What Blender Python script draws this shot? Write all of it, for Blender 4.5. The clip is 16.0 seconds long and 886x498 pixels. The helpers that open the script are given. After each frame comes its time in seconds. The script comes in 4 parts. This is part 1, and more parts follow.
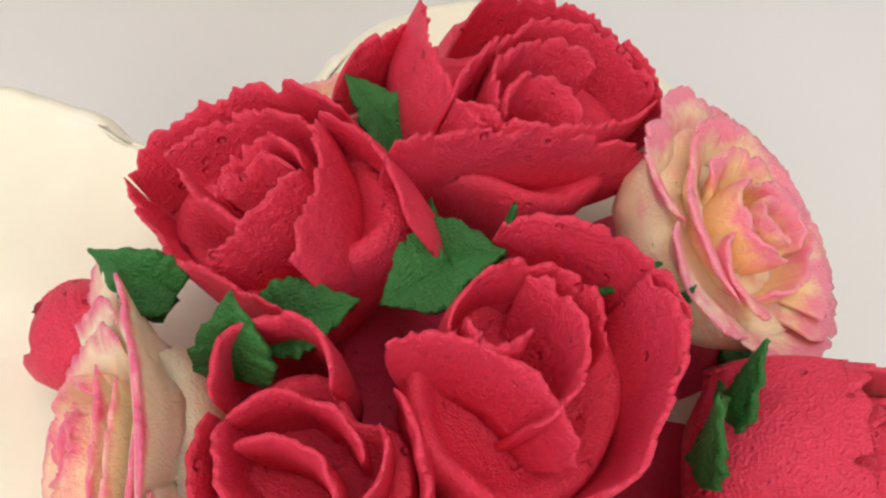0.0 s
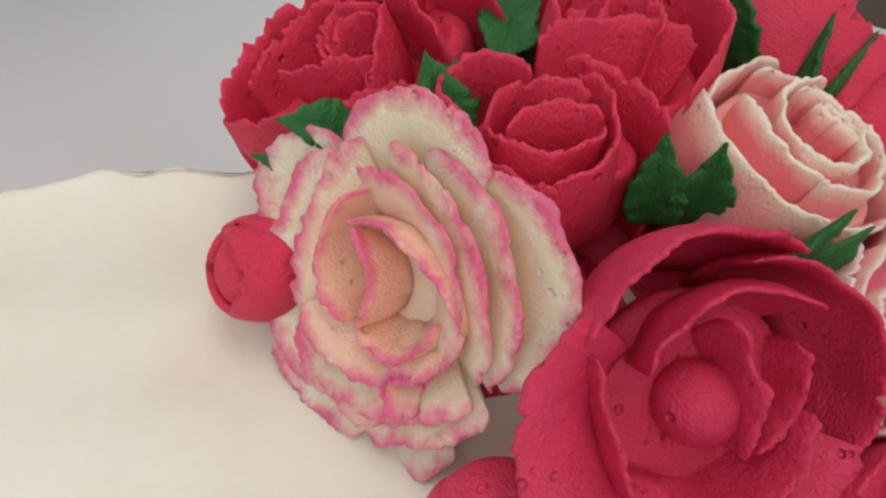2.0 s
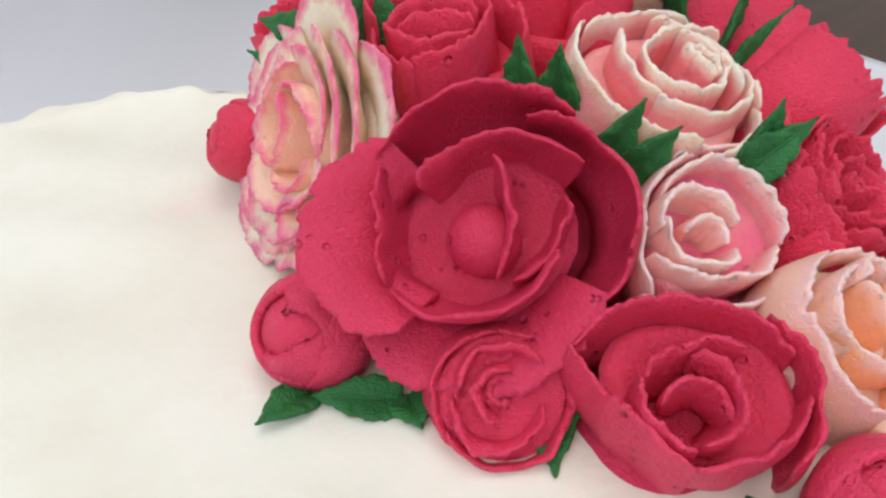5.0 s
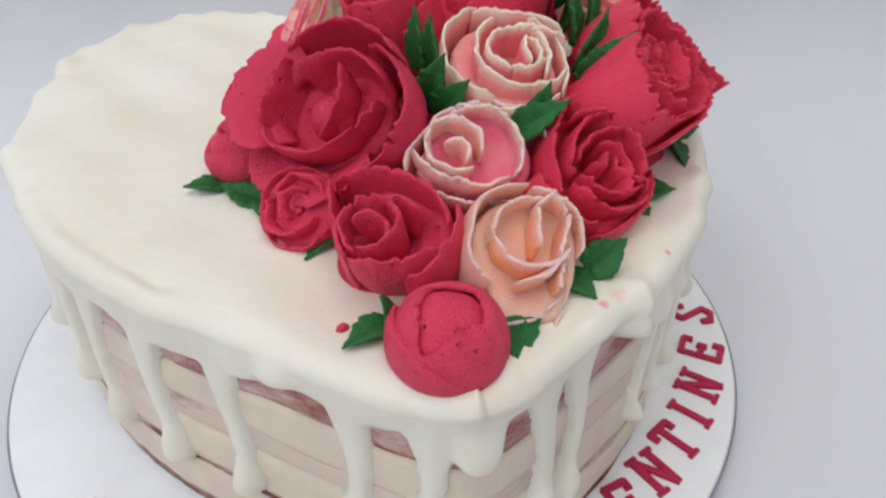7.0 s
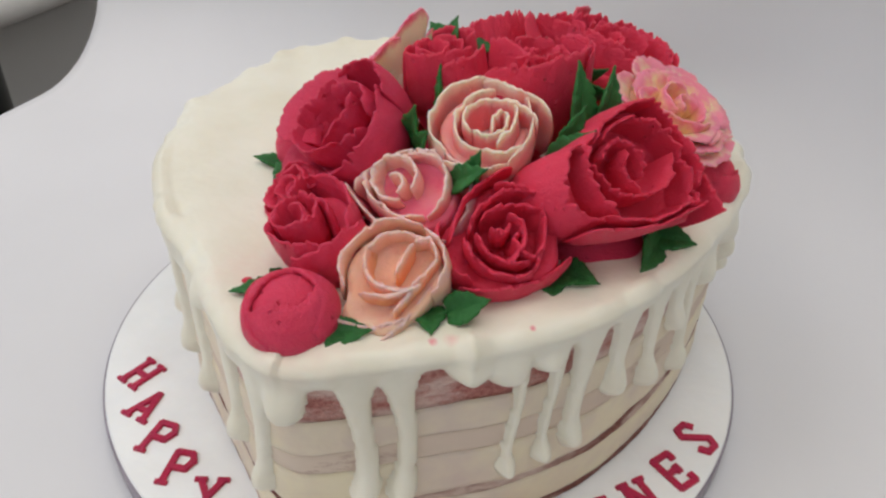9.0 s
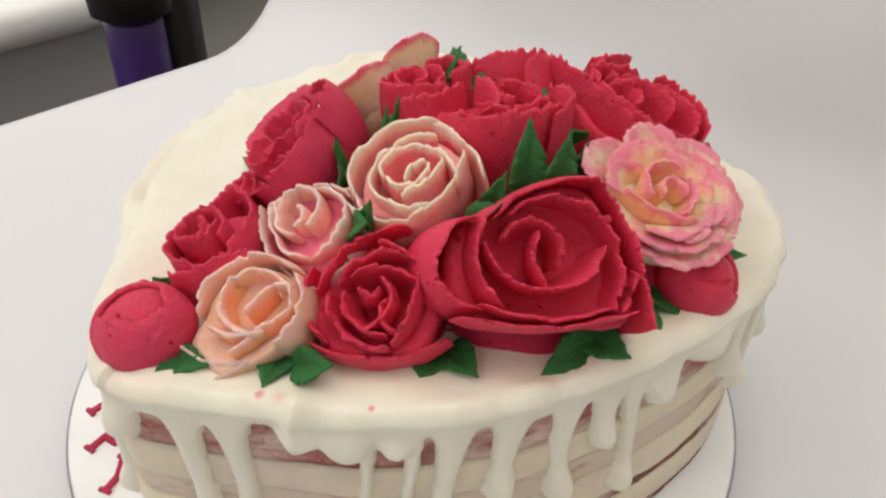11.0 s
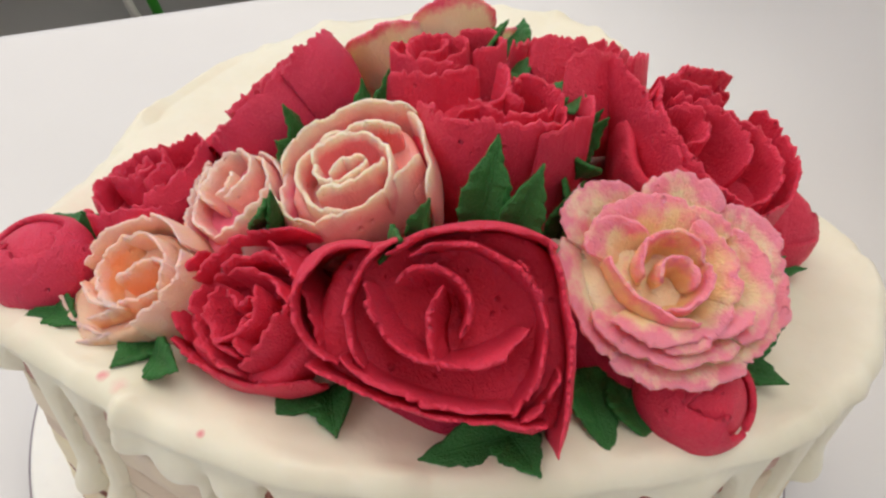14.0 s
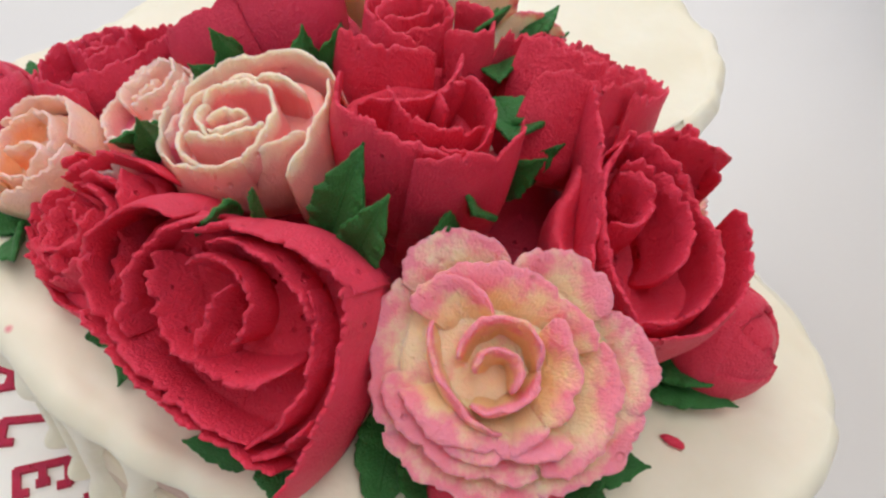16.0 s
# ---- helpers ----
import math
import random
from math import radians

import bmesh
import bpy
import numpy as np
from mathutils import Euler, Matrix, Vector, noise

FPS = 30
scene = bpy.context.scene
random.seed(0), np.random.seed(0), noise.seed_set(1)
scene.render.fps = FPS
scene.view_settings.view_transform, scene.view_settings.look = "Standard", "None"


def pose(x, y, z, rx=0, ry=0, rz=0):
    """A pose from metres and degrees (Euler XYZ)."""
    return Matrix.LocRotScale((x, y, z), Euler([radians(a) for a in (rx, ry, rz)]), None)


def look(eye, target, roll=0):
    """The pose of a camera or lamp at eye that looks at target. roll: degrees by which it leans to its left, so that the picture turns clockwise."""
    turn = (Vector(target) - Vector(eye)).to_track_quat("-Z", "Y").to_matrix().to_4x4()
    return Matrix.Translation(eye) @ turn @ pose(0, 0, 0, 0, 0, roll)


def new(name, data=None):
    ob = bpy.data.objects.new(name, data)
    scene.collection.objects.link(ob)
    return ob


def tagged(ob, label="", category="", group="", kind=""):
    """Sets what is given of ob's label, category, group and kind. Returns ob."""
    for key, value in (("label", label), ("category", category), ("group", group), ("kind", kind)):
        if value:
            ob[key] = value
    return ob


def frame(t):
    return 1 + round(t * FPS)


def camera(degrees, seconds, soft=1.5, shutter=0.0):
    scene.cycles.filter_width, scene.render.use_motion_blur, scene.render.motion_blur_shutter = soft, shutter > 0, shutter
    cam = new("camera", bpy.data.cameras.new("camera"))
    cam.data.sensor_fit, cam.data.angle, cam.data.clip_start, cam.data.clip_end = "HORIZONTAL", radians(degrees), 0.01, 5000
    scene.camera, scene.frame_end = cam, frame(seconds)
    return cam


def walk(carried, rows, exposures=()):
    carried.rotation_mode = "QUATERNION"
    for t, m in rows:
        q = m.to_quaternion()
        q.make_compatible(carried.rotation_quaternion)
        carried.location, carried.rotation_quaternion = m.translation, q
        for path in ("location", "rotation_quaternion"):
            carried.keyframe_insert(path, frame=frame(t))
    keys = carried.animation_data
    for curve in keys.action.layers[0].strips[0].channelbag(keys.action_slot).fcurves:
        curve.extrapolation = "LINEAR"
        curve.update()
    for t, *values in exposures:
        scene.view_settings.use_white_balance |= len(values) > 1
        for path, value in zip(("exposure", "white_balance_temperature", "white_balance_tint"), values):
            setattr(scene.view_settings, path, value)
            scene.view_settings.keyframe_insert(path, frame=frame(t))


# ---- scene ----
cam = camera(59.88, 16.0, soft=2.4)
PATH = [
    (0, 0.0096, -0.0248, 0.2570, 26.49, -5.41, -20.72),
    (0.5, -0.0129, -0.0251, 0.2553, 30.62, -8.50, -31.68),
    (1, -0.0361, -0.0255, 0.2476, 36.26, -6.91, -46.90),
    (1.3, -0.0538, -0.0276, 0.2498, 39.75, -4.89, -53.16),
    (1.5, -0.0622, -0.0329, 0.2475, 41.05, -3.12, -54.94),
    (2, -0.0958, -0.0380, 0.2301, 42.87, -2.56, -58.86),
    (2.5, -0.1092, -0.0472, 0.2227, 46.71, -2.40, -62.51),
    (3, -0.1146, -0.0345, 0.2244, 48.57, -1.65, -64.96),
    (3.5, -0.1079, -0.0424, 0.2168, 47.86, -0.97, -63.43),
    (3.8, -0.1010, -0.0555, 0.2173, 45.24, -0.45, -59.45),
    (4, -0.0961, -0.0665, 0.2157, 45.23, 0.54, -57.10),
    (4.4, -0.0909, -0.0904, 0.2147, 46.93, 0.71, -48.34),
    (4.5, -0.0915, -0.0985, 0.2162, 47.57, 1.52, -46.11),
    (5, -0.0924, -0.1294, 0.2166, 50.87, 2.13, -39.37),
    (5.2, -0.0966, -0.1388, 0.2144, 50.94, 2.04, -37.48),
    (7.3, -0.0186, -0.2678, 0.2408, 53.75, -0.13, -8.05),
    (7.5, -0.0110, -0.2735, 0.2435, 54.45, -0.08, -4.84),
    (8, 0.0332, -0.2839, 0.2365, 54.58, -2.98, 7.43),
    (8.5, 0.0576, -0.2925, 0.2397, 55.09, -2.71, 16.02),
    (8.7, 0.0782, -0.2897, 0.2516, 55.24, -2.08, 17.48),
    (10.8, 0.1834, -0.2065, 0.2674, 53.58, -1.23, 40.35),
    (11, 0.1845, -0.1990, 0.2624, 54.33, -1.69, 40.88),
    (11.5, 0.1955, -0.1705, 0.2773, 54.47, -2.25, 43.61),
    (12, 0.2051, -0.1619, 0.2796, 55.59, -0.81, 45.49),
    (12.5, 0.2072, -0.1611, 0.2719, 53.99, 0.49, 47.53),
    (13, 0.1974, -0.1460, 0.2585, 55.55, 0.71, 50.28),
    (13.5, 0.2012, -0.1321, 0.2569, 52.36, -2.05, 53.29),
    (14, 0.1942, -0.0997, 0.2545, 48.95, -2.98, 63.38),
    (14.5, 0.1947, -0.0554, 0.2472, 47.23, -3.36, 72.66),
    (15, 0.1913, -0.0398, 0.2445, 44.59, -5.97, 79.26),
    (15.5, 0.1897, -0.0224, 0.2512, 42.06, -8.15, 83.73),
    (16, 0.1806, -0.0194, 0.2645, 39.62, -8.00, 87.00),
]
walk(cam, [(t, pose(x, y, z, rx, ry, rz)) for t, x, y, z, rx, ry, rz in PATH], [
    (0.0, 0.50, 7500, 10), (1.0, 0.60, 7450, 10), (1.5, 0.44, 7150, 10), (2.0, 0.10, 6800, 10), (2.5, 0.27, 6600, 10), (3.0, 0.34, 6500, 10), (4.0, 0.45, 6350, 10), (5.0, 0.46, 6300, 10),
    (7.5, 0.16, 6400, 10), (8.5, 0.11, 6700, 10), (11.0, 0.40, 7300, 10), (13.0, 0.39, 7450, 10), (14.0, 0.41, 7400, 10), (14.5, 0.44, 7250, 10), (16.0, 0.42, 7000, 10)])

# ---- world and light ----
world = bpy.data.worlds.new("sky")
scene.world = world
world.use_nodes = True
wn = world.node_tree
sky = wn.nodes.new("ShaderNodeTexSky")
sky.sky_type = "NISHITA"
sky.sun_disc = False
sky.sun_elevation = radians(55)
sky.sun_rotation = radians(225)
wn.links.new(sky.outputs[0], wn.nodes["Background"].inputs[0])
wn.nodes["Background"].inputs[1].default_value = 0.10
sun = new("sun", bpy.data.lights.new("sun", "SUN"))
sun.data.energy, sun.data.angle, sun.data.color = 0.75, radians(45), (1.0, 0.95, 0.88)
sun.matrix_world = look((-0.6, -0.6, 1.2), (0, 0, 0))
# West pane is the sill's window; south and overhead panes are added fill lamps.
for where, target, sx, sy, watts in (((-0.93, -0.05, 1.15), (0.15, 0.0, 0.0), 2.2, 1.3, 5.0), ((0.0, -1.75, 1.25), (0.0, 0.2, 0.0), 2.0, 1.2, 4.5), ((0.35, 0.0, 2.6), (0.35, 0.0, 0.0), 1.5, 1.5, 18.0)):
    pane = new("window_and_fill_light", bpy.data.lights.new("window_and_fill_light", "AREA"))
    pane.data.shape, pane.data.size, pane.data.size_y = "RECTANGLE", sx, sy
    pane.data.energy, pane.data.color = watts, (1.0, 0.975, 0.93)
    pane.matrix_world = look(where, target)


# ---- materials ----
def node_mat(name, rough=0.5, spec=0.5, metal=0.0):
    m = bpy.data.materials.new(name)
    m.use_nodes = True
    b = m.node_tree.nodes["Principled BSDF"]
    b.inputs["Roughness"].default_value = rough
    b.inputs["Specular IOR Level"].default_value = spec
    b.inputs["Metallic"].default_value = metal
    return m, m.node_tree.nodes, m.node_tree.links, b


def noise_node(ns, ls, scale, detail=4.0, rough=0.6, coord="Object"):
    tc = ns.new("ShaderNodeTexCoord")
    n = ns.new("ShaderNodeTexNoise")
    n.inputs["Scale"].default_value = scale
    n.inputs["Detail"].default_value = detail
    n.inputs["Roughness"].default_value = rough
    ls.new(tc.outputs[coord], n.inputs["Vector"])
    return n


def ramp_node(ns, ls, source, stops):
    r = ns.new("ShaderNodeValToRGB")
    e = r.color_ramp.elements
    while len(e) < len(stops):
        e.new(0.5)
    for el, (p, c) in zip(e, stops):
        el.position, el.color = p, (*c, 1)
    ls.new(source, r.inputs[0])
    return r


def mix_node(ns, ls, fac, a, b, kind="MIX"):
    m = ns.new("ShaderNodeMix")
    m.data_type, m.blend_type = "RGBA", kind
    for sock, v in ((m.inputs[0], fac), (m.inputs[6], a), (m.inputs[7], b)):
        if hasattr(v, "is_output"):
            ls.new(v, sock)
        elif isinstance(v, (int, float)):
            sock.default_value = v
        else:
            sock.default_value = (*v, 1)
    return m.outputs[2]


def bump_node(ns, ls, b, layers):
    """layers: (height socket, strength, distance)"""
    last = None
    for h, strength, dist in layers:
        n = ns.new("ShaderNodeBump")
        n.inputs["Strength"].default_value, n.inputs["Distance"].default_value = strength, dist
        ls.new(h, n.inputs["Height"])
        if last:
            ls.new(last, n.inputs["Normal"])
        last = n.outputs[0]
    ls.new(last, b.inputs["Normal"])


def maths(ns, ls, op, a, b=0.0, clamp=False):
    m = ns.new("ShaderNodeMath")
    m.operation, m.use_clamp = op, clamp
    for sock, v in zip(m.inputs, (a, b)):
        if hasattr(v, "is_output"):
            ls.new(v, sock)
        else:
            sock.default_value = v
    return m.outputs[0]


def cream_relief(ns, ls, b, grain=1.0):
    fine = noise_node(ns, ls, 1700, 2, 0.6)
    mid = noise_node(ns, ls, 420, 3, 0.6)
    tc = ns.new("ShaderNodeTexCoord")
    pits = ns.new("ShaderNodeTexVoronoi")
    pits.inputs["Scale"].default_value = 230
    ls.new(tc.outputs["Object"], pits.inputs["Vector"])
    sparse = noise_node(ns, ls, 130, 2, 0.5)
    hole = maths(ns, ls, "ADD", pits.outputs["Distance"], maths(ns, ls, "MULTIPLY", maths(ns, ls, "SUBTRACT", sparse.outputs[0], 0.47), 0.8))
    pit = ramp_node(ns, ls, hole, [(0.0, (0, 0, 0)), (0.13, (1, 1, 1))])
    bump_node(ns, ls, b, [(fine.outputs[0], 0.8 * grain, 0.0006), (mid.outputs[0], 0.5 * grain, 0.0009), (pit.outputs[0], 0.8 * grain, 0.0011)])
    return fine


def buttercream(name, base, dark, sss=(0.006, 0.0018, 0.0014), grain=1.0):
    """Plain coloured buttercream with a slightly streaked, pitted surface."""
    m, ns, ls, b = node_mat(name, 0.46, 0.3)
    fine = cream_relief(ns, ls, b, grain)
    big = noise_node(ns, ls, 55, 3, 0.6)
    f = ramp_node(ns, ls, big.outputs[0], [(0.3, dark), (0.68, base)])
    speck = ramp_node(ns, ls, fine.outputs[0], [(0.52, (0, 0, 0)), (0.72, (1, 1, 1))])
    c = mix_node(ns, ls, maths(ns, ls, "MULTIPLY", speck.outputs[0], 0.30), f.outputs[0], tuple(min(1, v * 1.25 + 0.05) for v in base))
    ls.new(c, b.inputs["Base Color"])
    b.inputs["Subsurface Weight"].default_value = 0.22
    b.inputs["Subsurface Radius"].default_value = sss
    b.inputs["Subsurface Scale"].default_value = 1.0
    return m


def two_tone(name, inner, mid_c, edge, start, sharp, mottled):
    """Two-colour piped petals: the lip colour begins at `start` of the petal's height and breaks up in patches; inner petals take the inner colour."""
    m, ns, ls, b = node_mat(name, 0.48, 0.3)
    cream_relief(ns, ls, b, 1.0)
    uv = ns.new("ShaderNodeUVMap")
    uv.uv_map = "UVMap"
    sep = ns.new("ShaderNodeSeparateXYZ")
    ls.new(uv.outputs[0], sep.inputs[0])
    patch = noise_node(ns, ls, 110, 4, 0.65)
    off = maths(ns, ls, "MULTIPLY", maths(ns, ls, "SUBTRACT", patch.outputs[0], 0.5), mottled)
    v = maths(ns, ls, "ADD", sep.outputs[1], off)
    k = ramp_node(ns, ls, v, [(max(0.0, start - 0.12), (0, 0, 0)), (min(0.999, start + sharp), (1, 1, 1))])
    streak = noise_node(ns, ls, 70, 3, 0.6)
    deep = maths(ns, ls, "ADD", sep.outputs[0], maths(ns, ls, "MULTIPLY", maths(ns, ls, "SUBTRACT", streak.outputs[0], 0.5), 0.9))
    dk = ramp_node(ns, ls, deep, [(0.15, (0, 0, 0)), (0.7, (1, 1, 1))])
    body = mix_node(ns, ls, dk.outputs[0], mid_c, inner)
    c = mix_node(ns, ls, k.outputs[0], body, edge)
    ls.new(c, b.inputs["Base Color"])
    b.inputs["Subsurface Weight"].default_value = 0.5
    b.inputs["Subsurface Radius"].default_value = (0.0060, 0.0032, 0.0018)
    b.inputs["Subsurface Scale"].default_value = 1.0
    return m


RED = buttercream("red_buttercream", (0.84, 0.050, 0.112), (0.73, 0.035, 0.085), grain=1.45)
DEEP = buttercream("deep_red_buttercream", (0.70, 0.040, 0.108), (0.58, 0.027, 0.08), grain=1.15)
BRIGHT = buttercream("raspberry_buttercream", (0.80, 0.052, 0.125), (0.69, 0.038, 0.097), grain=1.4)
CREAM_PINK = two_tone("cream_buttercream_pink_edge", (0.98, 0.54, 0.40), (0.99, 0.81, 0.60), (0.86, 0.15, 0.27), 0.93, 0.08, 0.62)
YELLOW_PINK = two_tone("yellow_buttercream_pink_edge", (1.0, 0.58, 0.30), (1.0, 0.75, 0.53), (0.97, 0.26, 0.36), 0.68, 0.24, 1.5)
PINK_CREAM = two_tone("pink_buttercream_cream_edge", (0.93, 0.25, 0.27), (0.93, 0.38, 0.36), (0.99, 0.80, 0.62), 0.88, 0.12, 0.4)
ROSE_CREAM = two_tone("rose_buttercream_pink_edge", (0.96, 0.50, 0.42), (0.84, 0.16, 0.26), (0.97, 0.66, 0.60), 0.84, 0.14, 0.5)
PEACH = two_tone("peach_buttercream", (1.0, 0.44, 0.23), (0.99, 0.58, 0.44), (0.97, 0.58, 0.54), 0.80, 0.18, 0.9)
PALE = two_tone("cream_buttercream_rosy", (0.95, 0.62, 0.42), (0.95, 0.74, 0.53), (0.84, 0.30, 0.35), 0.8, 0.2, 0.8)
LEAF = buttercream("green_buttercream", (0.028, 0.18, 0.042), (0.016, 0.11, 0.025), (0.002, 0.003, 0.001))


# ---- builders ----
def mesh_object(name, verts, faces, mat, parent=None, label="", uvs=None, smooth=True):
    me = bpy.data.meshes.new(name)
    me.from_pydata([tuple(v) for v in verts], [], faces)
    if uvs is not None:
        lay = me.uv_layers.new(name="UVMap")
        idx = np.empty(len(me.loops), dtype=np.int32)
        me.loops.foreach_get("vertex_index", idx)
        lay.data.foreach_set("uv", np.asarray(uvs, dtype=np.float32)[idx].ravel())
    me.polygons.foreach_set("use_smooth", [smooth] * len(me.polygons))
    me.materials.append(mat)
    me.update()
    ob = new(name, me)
    if parent:
        ob.parent = parent
    if label:
        ob["label"] = label
    return ob


def part(name, bm, material, parent, label="", smooth=True):
    me = bpy.data.meshes.new(name)
    bmesh.ops.recalc_face_normals(bm, faces=bm.faces)
    bm.to_mesh(me)
    bm.free()
    me.polygons.foreach_set("use_smooth", [smooth] * len(me.polygons))
    me.materials.append(material)
    ob = new(name, me)
    if parent:
        ob.parent = parent
    if label:
        ob["label"] = label
    return ob


def wob(rng, n, octaves=(2, 5, 11), fall=0.6):
    """A smooth random curve of n samples in about -1..1."""
    x = np.linspace(0, 1, n)
    y, amp = np.zeros(n), 1.0
    for o in octaves:
        y += amp * np.sin(2 * np.pi * (o * x * rng.uniform(0.8, 1.2) + rng.uniform()))
        amp *= fall
    return y / sum(fall**i for i in range(len(octaves)))


def sheet(grid, thick, uv):
    """A closed thin shell round a grid of points (nu, nv, 3); thick: (nu, nv)."""
    nu, nv, _ = grid.shape
    du, dv = np.gradient(grid, axis=0), np.gradient(grid, axis=1)
    n = np.cross(du, dv)
    n /= np.linalg.norm(n, axis=2, keepdims=True) + 1e-12
    a, b = grid + n * thick[..., None] / 2, grid - n * thick[..., None] / 2
    verts = np.concatenate([a.reshape(-1, 3), b.reshape(-1, 3)])
    N = nu * nv
    faces = []
    for i in range(nu - 1):
        for j in range(nv - 1):
            p, q, r, s = i * nv + j, (i + 1) * nv + j, (i + 1) * nv + j + 1, i * nv + j + 1
            faces.append((p, q, r, s))
            faces.append((N + s, N + r, N + q, N + p))
    loop = [i * nv for i in range(nu)] + [(nu - 1) * nv + j for j in range(1, nv)] + [i * nv + nv - 1 for i in range(nu - 2, -1, -1)] + [j for j in range(nv - 2, 0, -1)]
    for k in range(len(loop)):
        p, q = loop[k], loop[(k + 1) % len(loop)]
        faces.append((q, p, N + p, N + q))
    return verts, faces, np.concatenate([uv.reshape(-1, 2)] * 2)


def lathe(profile, n=28, rng=None, rough=0.0):
    """Closed turned body; profile: (radius, height) from foot to top."""
    verts, faces = [], []
    for r, z in profile:
        for k in range(n):
            a = 2 * math.pi * k / n
            q = r * (1 + (rng.normal(0, rough) if rng is not None else 0))
            verts.append((q * math.cos(a), q * math.sin(a), z))
    m = len(profile)
    for i in range(m - 1):
        for k in range(n):
            a, b = i * n + k, i * n + (k + 1) % n
            faces.append((a, b, b + n, a + n))
    faces.append(tuple(range(n - 1, -1, -1)))
    faces.append(tuple(range((m - 1) * n, m * n)))
    return verts, faces


def frame_of(foot, axis, spin=0.0):
    """Pose with local z along axis, at foot."""
    z = Vector(axis).normalized()
    x = Vector((1, 0, 0)) - z * z.x
    if x.length < 0.2:
        x = Vector((0, 1, 0)) - z * z.y
    x.normalize()
    y = z.cross(x)
    m = Matrix((x, y, z)).transposed().to_4x4()
    m.translation = foot
    return m @ Matrix.Rotation(radians(spin), 4, "Z")


def lip_arc(p, n):
    """n points (x, y, height) on the arc through three points, in mm, and each one's share of the way."""
    a, b, c = (np.array(q[:2], float) for q in (p[0:3], p[3:6], p[6:9]))
    ab, ac = b - a, c - a
    area = 2 * (ab[0] * ac[1] - ab[1] * ac[0])
    u = np.linspace(0, 1, n)
    way = np.linalg.norm(ab) / (np.linalg.norm(ab) + np.linalg.norm(c - b) + 1e-9)
    if abs(area) > 0.06 * (np.linalg.norm(ac) + 4) * np.linalg.norm(ab):
        k = np.array([ac[1] * (ab @ ab) - ab[1] * (ac @ ac), ab[0] * (ac @ ac) - ac[0] * (ab @ ab)]) / area
        mid, r = a + k, np.linalg.norm(k)
        turn = [math.atan2(*(q - mid)[::-1]) for q in (a, b, c)]
        sign = 1 if area > 0 else -1
        first = (sign * (turn[1] - turn[0])) % (2 * math.pi)
        whole = (sign * (turn[2] - turn[0])) % (2 * math.pi)
        way = first / whole
        an = turn[0] + sign * whole * u
        xy = mid + r * np.stack([np.cos(an), np.sin(an)], 1)
    else:
        way = min(max(way, 0.2), 0.8)
        l0, l1, l2 = (u - way) * (u - 1) / way, u * (u - 1) / (way * (way - 1)), u * (u - way) / (1 - way)
        xy = l0[:, None] * a + l1[:, None] * b + l2[:, None] * c
    way = min(max(way, 0.25), 0.75)
    h = p[2] * (u - way) * (u - 1) / way + p[5] * u * (u - 1) / (way * (way - 1)) + p[8] * u * (u - way) / (1 - way)
    return np.c_[xy, h] / 1000, u


def grit(rng, along, cell):
    """Uneven values in about -1..1 along a line, with bumps about cell metres long."""
    k = int(along[-1] / cell) + 4
    return np.interp(along / cell + rng.uniform(), np.arange(k), np.clip(rng.normal(0, 0.6, k), -1.3, 1.3))


